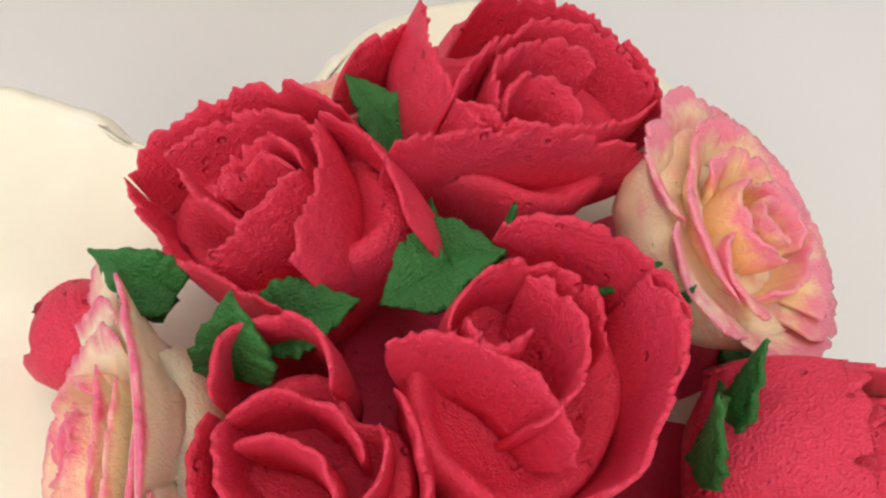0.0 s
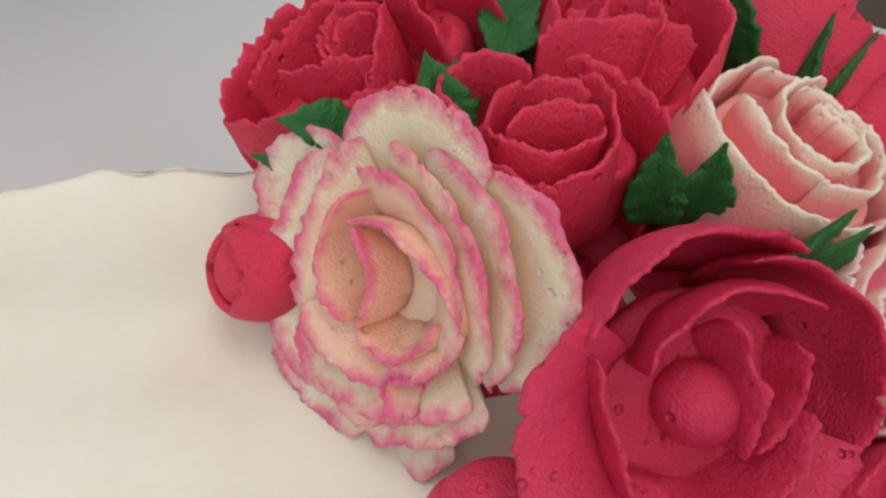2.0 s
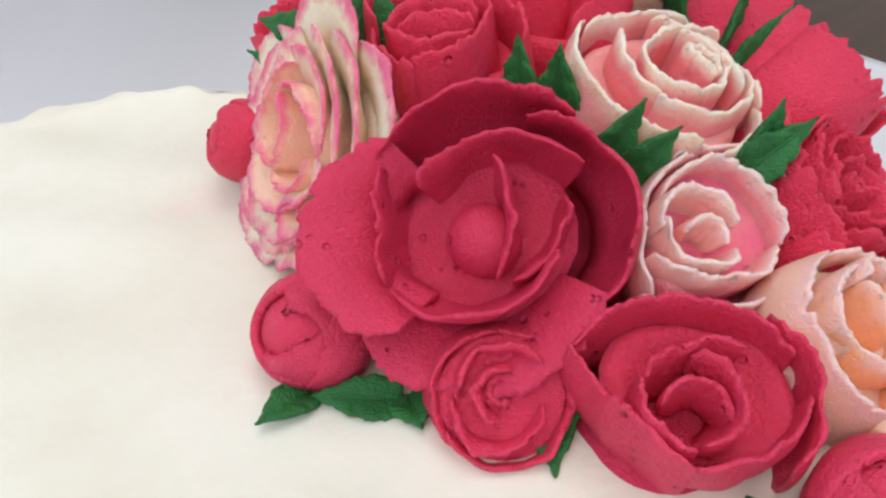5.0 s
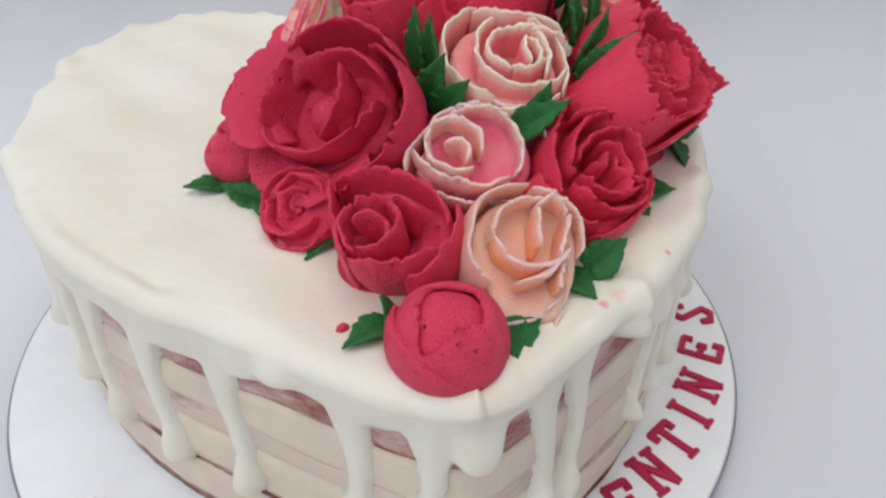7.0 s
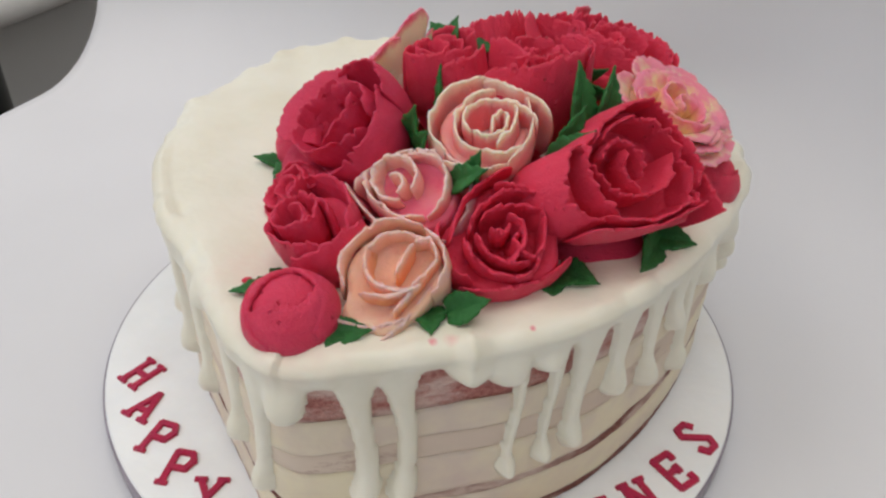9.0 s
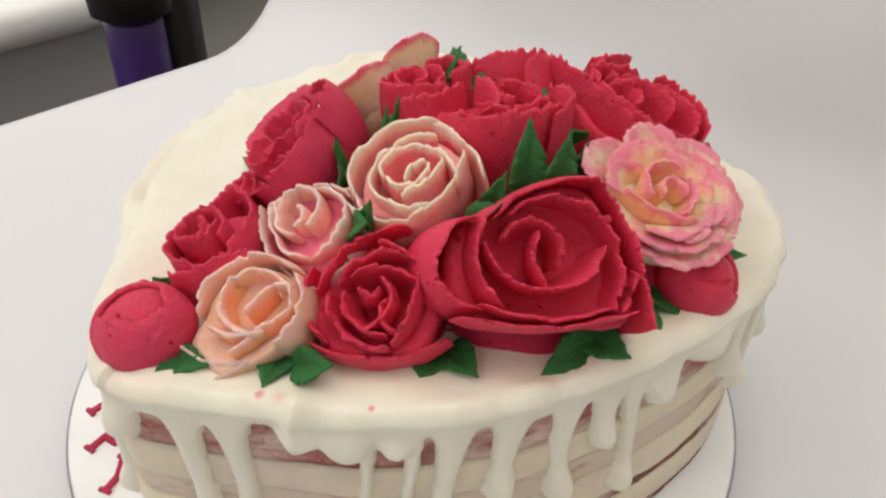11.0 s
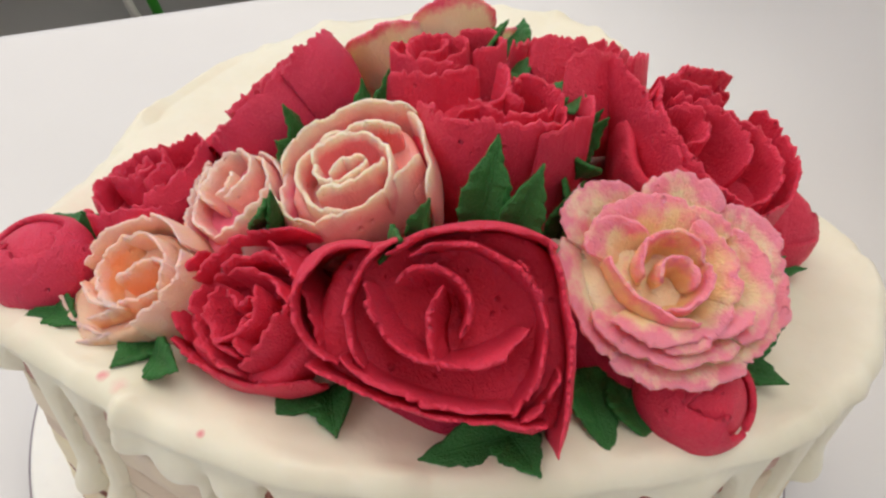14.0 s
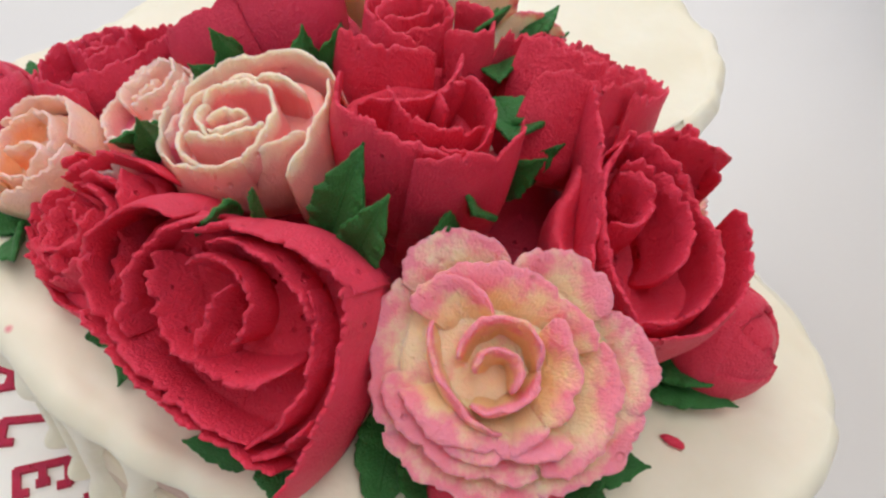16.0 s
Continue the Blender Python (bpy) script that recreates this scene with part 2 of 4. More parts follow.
def swept_petal(parent, mat, rng, spec, R, depth, lift, style, jag, thick, nv=15, waist=0.84):
    """One piped petal. spec: x, y and height over the middle of the rose (mm) of the lip's start, middle and end;
    style 'open' leans outwards, 'cup' stands up. The lip is thin and torn."""
    style = spec[9] if len(spec) > 9 else style
    rough_len = sum(math.dist(spec[i:i + 2], spec[i + 3:i + 5]) for i in (0, 3)) / 1000
    nu = int(min(170, max(36, rough_len * 1.15 / 0.00040)))
    arc, u = lip_arc(spec, nu)
    step = np.linalg.norm(np.diff(arc, axis=0), axis=1)
    along = np.r_[0, np.cumsum(step)]
    rl = np.maximum(np.hypot(arc[:, 0], arc[:, 1]), 0.0008)
    radial = arc[:, :2] / rl[:, None]
    inner = float(np.clip(rl.mean() / R, 0.15, 1.2))
    tear = 0.0006 * grit(rng, along, 0.0047) + 0.0006 * grit(rng, along, 0.0018) + 0.00055 * grit(rng, along, 0.0009)
    for _ in range(int(along[-1] / 0.016 + rng.uniform())):
        at, wide = rng.uniform(0, along[-1]), rng.uniform(0.0005, 0.0013)
        tear -= rng.uniform(0.0006, 0.0016) * np.exp(-(((along - at) / wide) ** 4))
    tear = tear * jag * min(1.0, 0.55 + R / 0.06) - 0.0016 * np.abs(2 * u - 1) ** 8
    wave = 0.00045 * grit(rng, along, 0.006)
    roll_at = 0.0011 * np.clip(0.55 + 0.6 * wob(rng, nu, (1, 3)), 0, 1.2)
    lip = arc[:, 2] + lift
    foot_z = lift - depth * (0.30 + 0.45 * min(inner, 1.0)) if style != "open" else float(arc[:, 2].mean()) + lift - 0.0115
    keep = {"open": 0.42 + 0.14 * inner, "cup": 0.60 + (waist - 0.60) * min(inner, 1.0) ** 1.5, "wrap": 0.8}[style]
    fold = [wob(rng, nu, (2, 3, 5)) for _ in range(2)]
    v = np.linspace(0, 1, nv) ** 0.62
    g = np.zeros((nu, nv, 3))
    for j, f in enumerate(v):
        if style == "open":
            k, zz = keep + (1 - keep) * f**1.25, f**0.85
        else:
            k, zz = keep + (1 - keep) * math.sin(f * math.pi / 2) ** 0.8 + 0.06 * math.sin(f * math.pi), f
        roll = max(0.0, (f - 0.75) / 0.25) ** 2
        push = (k - 1) * rl + roll_at * (roll - 0.4) + 0.0004 * (fold[0] * f**2 + fold[1] * math.sin(f * 5)) + wave * f**4
        g[:, j, :2] = arc[:, :2] + radial * np.maximum(push, 0.0006 - rl)[:, None]
        g[:, j, 2] = foot_z + (lip - foot_z) * zz - 0.0005 * roll * roll_at / 0.001
    up = g[:, -1] - g[:, -3]
    up /= np.linalg.norm(up, axis=1, keepdims=True) + 1e-9
    g += up[:, None, :] * (tear[:, None] * v[None, :] ** 9)[..., None]
    g += rng.normal(0, 0.00002, g.shape)
    uu, vv = np.meshgrid(u, v, indexing="ij")
    th = thick * (1.75 - 0.85 * vv - 0.55 * vv**7) * (1 - 0.6 * np.abs(2 * uu - 1) ** 6) * (1 + 0.35 * grit(rng, along, 0.0025)[:, None] * vv**6)
    verts, faces, uvs = sheet(g, th, np.stack([np.full_like(vv, np.clip(1.25 - 1.2 * inner, 0, 1)), vv], 2))
    return mesh_object("petal", verts, faces, mat, parent, uvs=uvs)


def swollen_base(petals, R, depth, lift, share, hollow, rim, rng):
    """The solid body that the petals wrap: as wide at each angle as the petals are there, hollowed on top."""
    n = 40
    reach = np.full(n, 0.62 * R)
    for spec in petals:
        for x, y, _ in lip_arc(spec, 30)[0]:
            k = int(round(math.atan2(y, x) / (2 * math.pi) * n)) % n
            reach[k] = max(reach[k], min(math.hypot(x, y), 1.12 * R))
    for _ in range(3):
        reach = (np.roll(reach, 1) + 2 * reach + np.roll(reach, -1)) / 4
    top, edge = (lift - hollow / 1000) / lift, (lift - rim / 1000) / lift
    prof = [(0.70, 0.0), (0.86, 0.10), (0.97, 0.32), (1.0, 0.55), (0.98, edge - 0.06), (0.94, edge), (0.84, edge), (0.70, 0.55 * edge + 0.45 * top), (0.5, 0.2 * edge + 0.8 * top), (0.25, top), (0.04, top - 0.0005 / lift)]
    verts, faces = [], []
    for pr, pz in prof:
        for k in range(n):
            a, r = 2 * math.pi * k / n, reach[k] * share * pr * (1 + rng.normal(0, 0.008))
            verts.append((r * math.cos(a), r * math.sin(a), pz * lift))
    for i in range(len(prof) - 1):
        for k in range(n):
            a, b = i * n + k, i * n + (k + 1) % n
            faces.append((a, b, b + n, a + n))
    faces.append(tuple(range(n - 1, -1, -1)))
    faces.append(tuple(range((len(prof) - 1) * n, len(prof) * n)))
    return verts, faces


def ring_petals(rows):
    """Petals given by the angles (degrees) and radii (mm) of the lip's start, middle and end, and one height (mm)."""
    return [tuple(c for an, r in zip(row[:3], row[3:6]) for c in (r * math.cos(radians(an)), r * math.sin(radians(an)), row[6])) for row in rows]


def rose(name, centre, axis, R, depth, mat, seed, label, petals, style="cup", core=("bud", 0.22), jag=1.0, thick=0.0018, waist=0.84, hollow=7.0, rim=0.0, group="buttercream roses on the cake"):
    """A piped rose: the middle of its opening at centre (mm), its axis, outer radius and depth (mm), its petals from outside in, and
    its core: a rolled bud, a ball or a ring, with its radius as a share of R."""
    rng = np.random.default_rng(seed)
    R, depth = R / 1000, depth / 1000
    c, ax = Vector(centre) / 1000, Vector(axis).normalized()
    root = new(name)
    root.matrix_world = frame_of(c - ax * depth * 0.85, axis)
    tagged(root, label, "rose" if name == "rose" else "rosebud", group)
    lift = depth * 0.85
    body, faces = swollen_base(petals, R, depth, lift, waist * (0.82 if style == "open" else 0.93), hollow, rim or hollow, rng)
    mesh_object("base", body, faces, mat, root, uvs=np.tile((0.22, 0.5), (len(body), 1)))
    for spec in petals:
        swept_petal(root, mat, rng, spec, R, depth, lift, style, jag, thick, waist=waist)
    kind, share = core[:2]
    dx, dy = (core[2] / 1000, core[3] / 1000) if len(core) > 2 else (0.0, 0.0)
    q = R * share
    if kind == "ball":
        prof = [(0.75, -1.2), (0.98, -0.5), (1.0, 0.0), (0.9, 0.4), (0.66, 0.75), (0.35, 0.95), (0.05, 1.0)]
        verts, faces = lathe([(q * a, lift - 0.9 * q - 0.001 + q * b * 0.9) for a, b in prof], 40, rng, 0.006)
        w = wob(rng, 400, (1, 2, 3))
        verts = [(x * (1 + 0.06 * w[int(200 + 150 * math.atan2(y, x) / 3.2)]) + dx, y * 1.05 + dy, z) for x, y, z in verts]
        mesh_object("core", verts, faces, mat, root, uvs=np.tile((0.9, 0.5), (len(verts), 1)))
    elif kind != "none":
        # two or three short petals folded over one another
        turn = rng.uniform(0, 360)
        for k, (span, rr, up) in enumerate(((210, 1.0, -2.2), (190, 0.72, -1.4), (150, 0.34, -1.8)) if kind == "bud" else ((250, 1.0, -1.5), (200, 0.62, -2.0))):
            a = radians(turn + k * 140 + rng.uniform(-25, 25))
            m, w = q * 1000 * rr, radians(span / 2)
            spec = [c for an, g in ((a, 1.12), (a + w, 0.95), (a + 2 * w, 0.65)) for c in (m * g * math.cos(an), m * g * math.sin(an), up)]
            ob = swept_petal(root, mat, rng, (*spec, "wrap"), R, depth * 0.8, lift, style, jag * 0.4, thick * 0.85, 9)
            ob.data.transform(Matrix.Translation((dx, dy, 0)))
            ob.name = "core_petal"
    return root


def bud(name, centre, axis, R, depth, mat, seed, label, spin=0.0):
    """A closed rosebud: a lumpy ball wrapped in thick petals that fold over its top."""
    rng = np.random.default_rng(seed)
    R, depth = R / 1000, depth / 1000
    c, ax = Vector(centre) / 1000, Vector(axis).normalized()
    root = new(name)
    root.matrix_world = frame_of(c - ax * depth * 0.55, axis, spin)
    tagged(root, label, "rosebud", "buttercream buds on the cake")
    prof = [(0.45, 0.0), (0.80, 0.10), (0.95, 0.28), (0.97, 0.46), (0.88, 0.66), (0.68, 0.84), (0.36, 0.96), (0.05, 1.0)]
    zs, rs = np.array([p[1] for p in prof]), np.array([p[0] for p in prof])
    pa, pb = rng.uniform(0, 6, 2)

    def lump(x, y, z):
        return 1 + 0.055 * math.sin(x / R * 2.3 + pa) * math.cos(y / R * 2.0 + pb) + 0.02 * math.sin(z / R * 5 + x / R * 3 + pb)

    body, faces = lathe([(r * R * 0.92, z * depth * 0.97) for r, z in prof], 36, rng, 0.008)
    body = [(x * lump(x, y, z), y * lump(x, y, z), z) for x, y, z in body]
    mesh_object("core", body, faces, mat, root, uvs=np.tile((0.5, 0.3), (len(body), 1)))
    turn = rng.uniform(0, 360)
    for k, (span, high, grow) in enumerate(((95, 0.93, 0.99), (80, 0.97, 1.02), (88, 0.86, 1.06), (70, 0.80, 1.09), (75, 0.90, 1.05))):
        n, nv = 44, 14
        u = np.linspace(-1, 1, n)[:, None] * np.ones((1, nv))
        v = np.linspace(0, 1, nv)[None, :] * np.ones((n, 1))
        edge = np.stack([wob(rng, n, (2, 5, 11, 19), 0.8)] * nv, 1)
        top = high * (1 - (0.22 + 0.2 * rng.uniform()) * np.abs(u) ** 2.2 + 0.025 * edge)
        h = v * top
        lean = rng.choice((-1, 1)) * 0.05
        r = np.interp(h, zs, rs) * R * (grow - 0.015 + lean * u) + 0.0006 * v**8
        ang = radians(turn + k * 137 + rng.uniform(-12, 12)) + radians(span) * u
        g = np.stack([r * np.cos(ang), r * np.sin(ang), h * depth], 2)
        f = np.array([[lump(*q) for q in row] for row in g])
        g[..., :2] *= f[..., None]
        g += rng.normal(0, 0.000015, g.shape)
        verts, faces, uvs = sheet(g, 0.0025 * (1 - 0.35 * np.abs(u) ** 6) * (1 - 0.4 * v**6), np.stack([np.full_like(v, 0.3), v], 2))
        mesh_object("petal", verts, faces, mat, root, uvs=uvs)
    return root


def leaf_mesh(L, Wd, rng, fold=0.35, bend=0.3):
    """A piped leaf along +x: two halves with a creased mid-rib, uneven edges and a pointed tip."""
    n, m = 34, 13
    t = np.linspace(0, 1, n)[:, None] * np.ones((1, m))
    w = np.linspace(-1, 1, m)[None, :] * np.ones((n, 1))
    half = Wd / 2 * (np.sin(np.pi * np.clip(t * 0.78 + 0.22, 0, 1)) ** 0.85) * (1 - 0.6 * t**4)
    teeth = np.stack([wob(rng, n, (4, 7, 12), 0.7)] * m, 1) * (w > 0) + np.stack([wob(rng, n, (4, 7, 12), 0.7)] * m, 1) * (w <= 0)
    half = half * 0.92 * (1 + 0.08 * teeth * np.abs(w) ** 3)
    x = L * t - 0.05 * L * np.abs(w) * np.sin(np.pi * t) + 0.02 * L * teeth * np.abs(w) ** 3
    y = half * w + 0.05 * L * rng.uniform(-1, 1) * t**2
    z = np.abs(w) ** 1.2 * half * fold * (0.6 + 0.4 * np.sin(np.pi * t)) - bend * L * t**2 + 0.02 * L * teeth * np.abs(w) ** 1.5
    z = z + 0.012 * L * np.sin(np.abs(w) * 9 + t * 5) * (1 - t) - 0.0009 * np.exp(-((w / 0.14) ** 2)) * (1 - t)
    g = np.stack([x, y, z], 2)
    return sheet(g, 0.0021 * (1 - 0.45 * np.abs(w)) * (1.1 - 0.75 * t**3), np.stack([t, w * 0.5 + 0.5], 2))


def leaf(foot, tip, Wd, seed, up=(0, 0, 1), fold=0.35, bend=0.12, label="dark green piped buttercream leaf with a pointed tip"):
    """A leaf from foot to tip (mm), Wd wide (mm), its upper face towards up."""
    rng = np.random.default_rng(seed)
    a, b = Vector(foot) / 1000, Vector(tip) / 1000
    L = (b - a).length
    x = (b - a).normalized()
    z = Vector(up) - x * x.dot(Vector(up))
    if z.length < 1e-3:
        z = Vector((0, 1, 0)) - x * x.y
    z.normalize()
    y = z.cross(x)
    verts, faces, uvs = leaf_mesh(L, Wd / 1000, rng, fold, bend)
    # lift so that the bent tip still ends at the wanted place
    verts = verts + np.array([[0, 0, bend * L * min(1, max(0, v[0] / L))] for v in verts])
    ob = mesh_object("leaf", verts, faces, LEAF, None, uvs=uvs)
    m = Matrix((x, y, z)).transposed().to_4x4()
    m.translation = a
    ob.matrix_world = m
    row = [verts[i * 13 + 6] for i in range(34)]
    ribs = [(p[0], p[1] + dy, p[2] + dz) for i, p in enumerate(row[1:31]) for dy, dz in ((-0.0005, 0.0), (0.0, 0.0006 - 0.000012 * i), (0.0005, 0.0), (0.0, -0.0008))]
    quads = [(4 * i + j, 4 * i + (j + 1) % 4, 4 * i + 4 + (j + 1) % 4, 4 * i + 4 + j) for i in range(29) for j in range(4)]
    mesh_object("midrib", ribs, quads + [(3, 2, 1, 0), (116, 117, 118, 119)], LEAF, ob)
    return tagged(ob, label, "leaf", "piped leaves on the cake")


# ---- large structure: white cove and table ----
def plain_paper(name, colour, bump=0.15):
    m, ns, ls, b = node_mat(name, 0.75, 0.25)
    n = noise_node(ns, ls, 6, 3, 0.5)
    f = noise_node(ns, ls, 400, 2, 0.5)
    c = ramp_node(ns, ls, n.outputs[0], [(0.3, tuple(v * 0.96 for v in colour)), (0.7, colour)])
    ls.new(c.outputs[0], b.inputs["Base Color"])
    bump_node(ns, ls, b, [(n.outputs[0], bump, 0.01), (f.outputs[0], 0.1, 0.0003)])
    return m


WHITE = plain_paper("white_sheet", (0.70, 0.70, 0.715))
TABLE_Z = -0.013


def cove():
    """White sheet that lies on the table and curves up behind the cake, with soft creases."""
    rise = [(0.0, 0.0)]
    r = 0.10
    for k in range(1, 13):
        a = math.pi / 2 * k / 12 * 0.97
        rise.append((r * math.sin(a), r * (1 - math.cos(a))))
    y, z = rise[-1]
    rise += [(y + 0.012 * k / 24, z + 0.45 * k / 24) for k in range(1, 25)]
    nx, flat = 90, (-0.75, -0.4, -0.2, -0.05)
    g = np.zeros((nx, len(flat) + len(rise), 3))
    for i in range(nx):
        x = -0.41 + 0.82 * i / (nx - 1)
        start = 0.17 - 0.16 * max(0.0, x + 0.2)
        for j, y in enumerate(flat):
            g[i, j] = (x, y, TABLE_Z)
        for j, (dy, z) in enumerate(rise):
            crease = 0.005 * math.sin(7 * x) + 0.0022 * math.sin(17 * x + 25 * z) + 0.0016 * math.sin(31 * x - 40 * z + 1)
            crease -= 0.006 * math.exp(-(((x - 0.21 - 0.35 * z) / 0.02) ** 2)) + 0.004 * math.exp(-(((x + 0.1 + 0.5 * z) / 0.03) ** 2))
            g[i, len(flat) + j] = (x, start + dy + crease * min(1, z * 8), TABLE_Z + z)
    shape = g.shape[:2]
    verts, faces, uvs = sheet(g, np.full(shape, 0.002), np.zeros((*shape, 2)))
    ob = mesh_object("backdrop", verts, faces, WHITE, uvs=uvs)
    return tagged(ob, "creased white sheet under the cake curving up behind", "backdrop", kind="structure")


cove()

def wood(name, c0, c1):
    m, ns, ls, b = node_mat(name, 0.45, 0.4)
    tc = ns.new("ShaderNodeTexCoord")
    mp = ns.new("ShaderNodeMapping")
    mp.inputs["Scale"].default_value = (1.5, 14, 14)
    ls.new(tc.outputs["Object"], mp.inputs[0])
    n = ns.new("ShaderNodeTexNoise")
    n.inputs["Scale"].default_value, n.inputs["Detail"].default_value = 3.0, 6
    ls.new(mp.outputs[0], n.inputs["Vector"])
    c = ramp_node(ns, ls, n.outputs[0], [(0.3, c0), (0.7, c1)])
    ls.new(c.outputs[0], b.inputs["Base Color"])
    bump_node(ns, ls, b, [(n.outputs[0], 0.2, 0.002)])
    return m


def box(name, lo, hi, mat, parent=None, label="", bevel=0.0):
    bm = bmesh.new()
    bmesh.ops.create_cube(bm, size=1)
    for v in bm.verts:
        v.co = Vector([(a + b) / 2 + c * (b - a) for a, b, c in zip(lo, hi, v.co)])
    if bevel:
        bmesh.ops.bevel(bm, geom=bm.edges[:], offset=bevel, segments=4, affect="EDGES", profile=0.5)
    return part(name, bm, mat, parent, label, smooth=bevel > 0)


WALL = plain_paper("wall_paint", (0.78, 0.77, 0.75), 0.05)
GREY = plain_paper("grey_panel", (0.50, 0.50, 0.495), 0.05)
SILL = plain_paper("white_gloss_paint", (0.85, 0.85, 0.84), 0.03)
BROWN = wood("dark_brown_wood", (0.030, 0.017, 0.011), (0.085, 0.045, 0.026))
# North, south and east walls are unseen, added to bounce light and frame openings.
for name, lo, hi, mat, lab, cat in (
    ("floor", (-1.1, -1.9, -0.80), (1.7, 1.7, -0.75), BROWN, "dark brown wooden floor", "floor"),
    ("unseen_wall_north", (-1.1, 1.6, -0.75), (1.7, 1.7, 2.65), WALL, "unseen off-white wall added to bounce light", "wall"),
    ("unseen_wall_south_low", (-1.1, -1.9, -0.75), (1.7, -1.8, 0.6), WALL, "unseen off-white wall below an added light opening", "wall"),
    ("unseen_wall_south_high", (-1.1, -1.9, 1.95), (1.7, -1.8, 2.65), WALL, "unseen off-white wall over an added light opening", "wall"),
    ("unseen_wall_south_left", (-1.1, -1.9, 0.6), (-0.75, -1.8, 1.95), WALL, "unseen off-white wall beside an added light opening", "wall"),
    ("unseen_wall_south_right", (1.35, -1.9, 0.6), (1.7, -1.8, 1.95), WALL, "unseen off-white wall beside an added light opening", "wall"),
    ("unseen_wall_east", (1.6, -1.8, -0.75), (1.7, 1.6, 2.65), WALL, "unseen off-white wall added to bounce light", "wall"),
    ("wall_west_low", (-1.1, -1.8, -0.75), (-0.98, 1.6, -0.08), GREY, "grey wall below the window sill", "wall"),
    ("wall_west_high", (-1.1, -1.8, 2.50), (-0.98, 1.6, 2.65), WALL, "unseen off-white wall added to bounce light over the window", "wall"),
    ("wall_west_left", (-1.1, -1.8, -0.08), (-0.98, -1.3, 2.50), WALL, "unseen off-white wall added to bounce light beside the window", "wall"),
    ("wall_west_right", (-1.1, 1.2, -0.08), (-0.98, 1.6, 2.50), WALL, "unseen off-white wall added to bounce light beside the window", "wall"),
):
    tagged(box(name, lo, hi, mat), lab, cat, kind="structure")
# unseen ceiling, its square opening over the table added to let in top light
ring = [(-1.1, -1.9), (1.7, -1.9), (1.7, 1.7), (-1.1, 1.7)]
hole = [(-0.45, -0.8), (1.15, -0.8), (1.15, 0.8), (-0.45, 0.8)]
slab_v = [(x, y, z) for z in (2.65, 2.70) for pts in (ring, hole) for x, y in pts]
slab_f = []
for i in range(4):
    j = (i + 1) % 4
    slab_f += [(i, 4 + i, 4 + j, j), (8 + i, 8 + j, 12 + j, 12 + i), (i, j, 8 + j, 8 + i), (4 + j, 4 + i, 12 + i, 12 + j)]
tagged(mesh_object("ceiling", slab_v, slab_f, WALL, smooth=False), "unseen white ceiling with an added square opening for overhead light", "ceiling", kind="structure")
tagged(box("window_sill", (-1.1, -1.35, -0.080), (-0.72, 1.25, -0.035), SILL, bevel=0.02), "white glossy window sill with a rounded front edge", "window sill", kind="structure")
tagged(box("panel_under_sill", (-0.98, -1.35, -0.75), (-0.76, 1.25, -0.080), GREY), "grey panel below the window sill", "panel", kind="structure")
table = new("table")
tagged(table, "dark brown wooden table under the white sheet", "table")
box("tabletop", (-0.38, -0.72, TABLE_Z - 0.036), (0.95, 0.38, TABLE_Z - 0.0015), BROWN, table, bevel=0.004)
for lx, ly in ((-0.33, -0.66), (0.88, -0.66), (-0.33, 0.32), (0.88, 0.32)):
    box("leg", (lx - 0.03, ly - 0.03, -0.75), (lx + 0.03, ly + 0.03, TABLE_Z - 0.036), BROWN, table, bevel=0.004)


def plastic(name, c, rough=0.35):
    m, ns, ls, b = node_mat(name, rough, 0.5)
    n = noise_node(ns, ls, 30, 2)
    r = ramp_node(ns, ls, n.outputs[0], [(0.3, tuple(v * 0.85 for v in c)), (0.7, c)])
    ls.new(r.outputs[0], b.inputs["Base Color"])
    return m


def appliance():
    """Upright cleaner leaning by the window sill behind the table."""
    root = new("vacuum_cleaner")
    root.location = (-0.565, 0.19, -0.75)
    tagged(root, "upright vacuum cleaner with purple tube and black body by the sill", "vacuum cleaner")
    v, f = lathe([(0.026, 0.25), (0.030, 0.27), (0.030, 0.730), (0.027, 0.736)], 28)
    mesh_object("purple_tube", v, f, plastic("purple_plastic", (0.045, 0.012, 0.13)), root, "dark purple tube")
    v, f = lathe([(0.030, 0.736), (0.040, 0.742), (0.043, 0.775), (0.040, 0.83), (0.030, 0.88), (0.018, 1.05)], 28)
    mesh_object("motor_head", v, f, plastic("black_plastic", (0.012, 0.012, 0.013)), root, "black motor head")
    v, f = lathe([(0.024, 0.04), (0.028, 0.06), (0.028, 0.80), (0.023, 0.83)], 28)
    mesh_object("black_tube", [(x - 0.02, y + 0.059, z) for x, y, z in v], f, plastic("charcoal_plastic", (0.014, 0.017, 0.016)), root, "charcoal grey canister")
    v, f = lathe([(0.10, 0.0), (0.11, 0.02), (0.09, 0.06), (0.03, 0.09), (0.028, 0.26)], 28)
    mesh_object("floor_head", v, f, plastic("black_plastic_base", (0.012, 0.012, 0.013)), root, "black floor head")


appliance()


def cable(name, pts, r, mat, label, category):
    cu = bpy.data.curves.new(name, "CURVE")
    cu.dimensions, cu.bevel_depth, cu.bevel_resolution = "3D", r, 3
    sp = cu.splines.new("BEZIER")
    sp.bezier_points.add(len(pts) - 1)
    for bp, p in zip(sp.bezier_points, pts):
        bp.co = p
        bp.handle_left_type = bp.handle_right_type = "AUTO"
    cu.materials.append(mat)
    return tagged(new(name, cu), label, category)


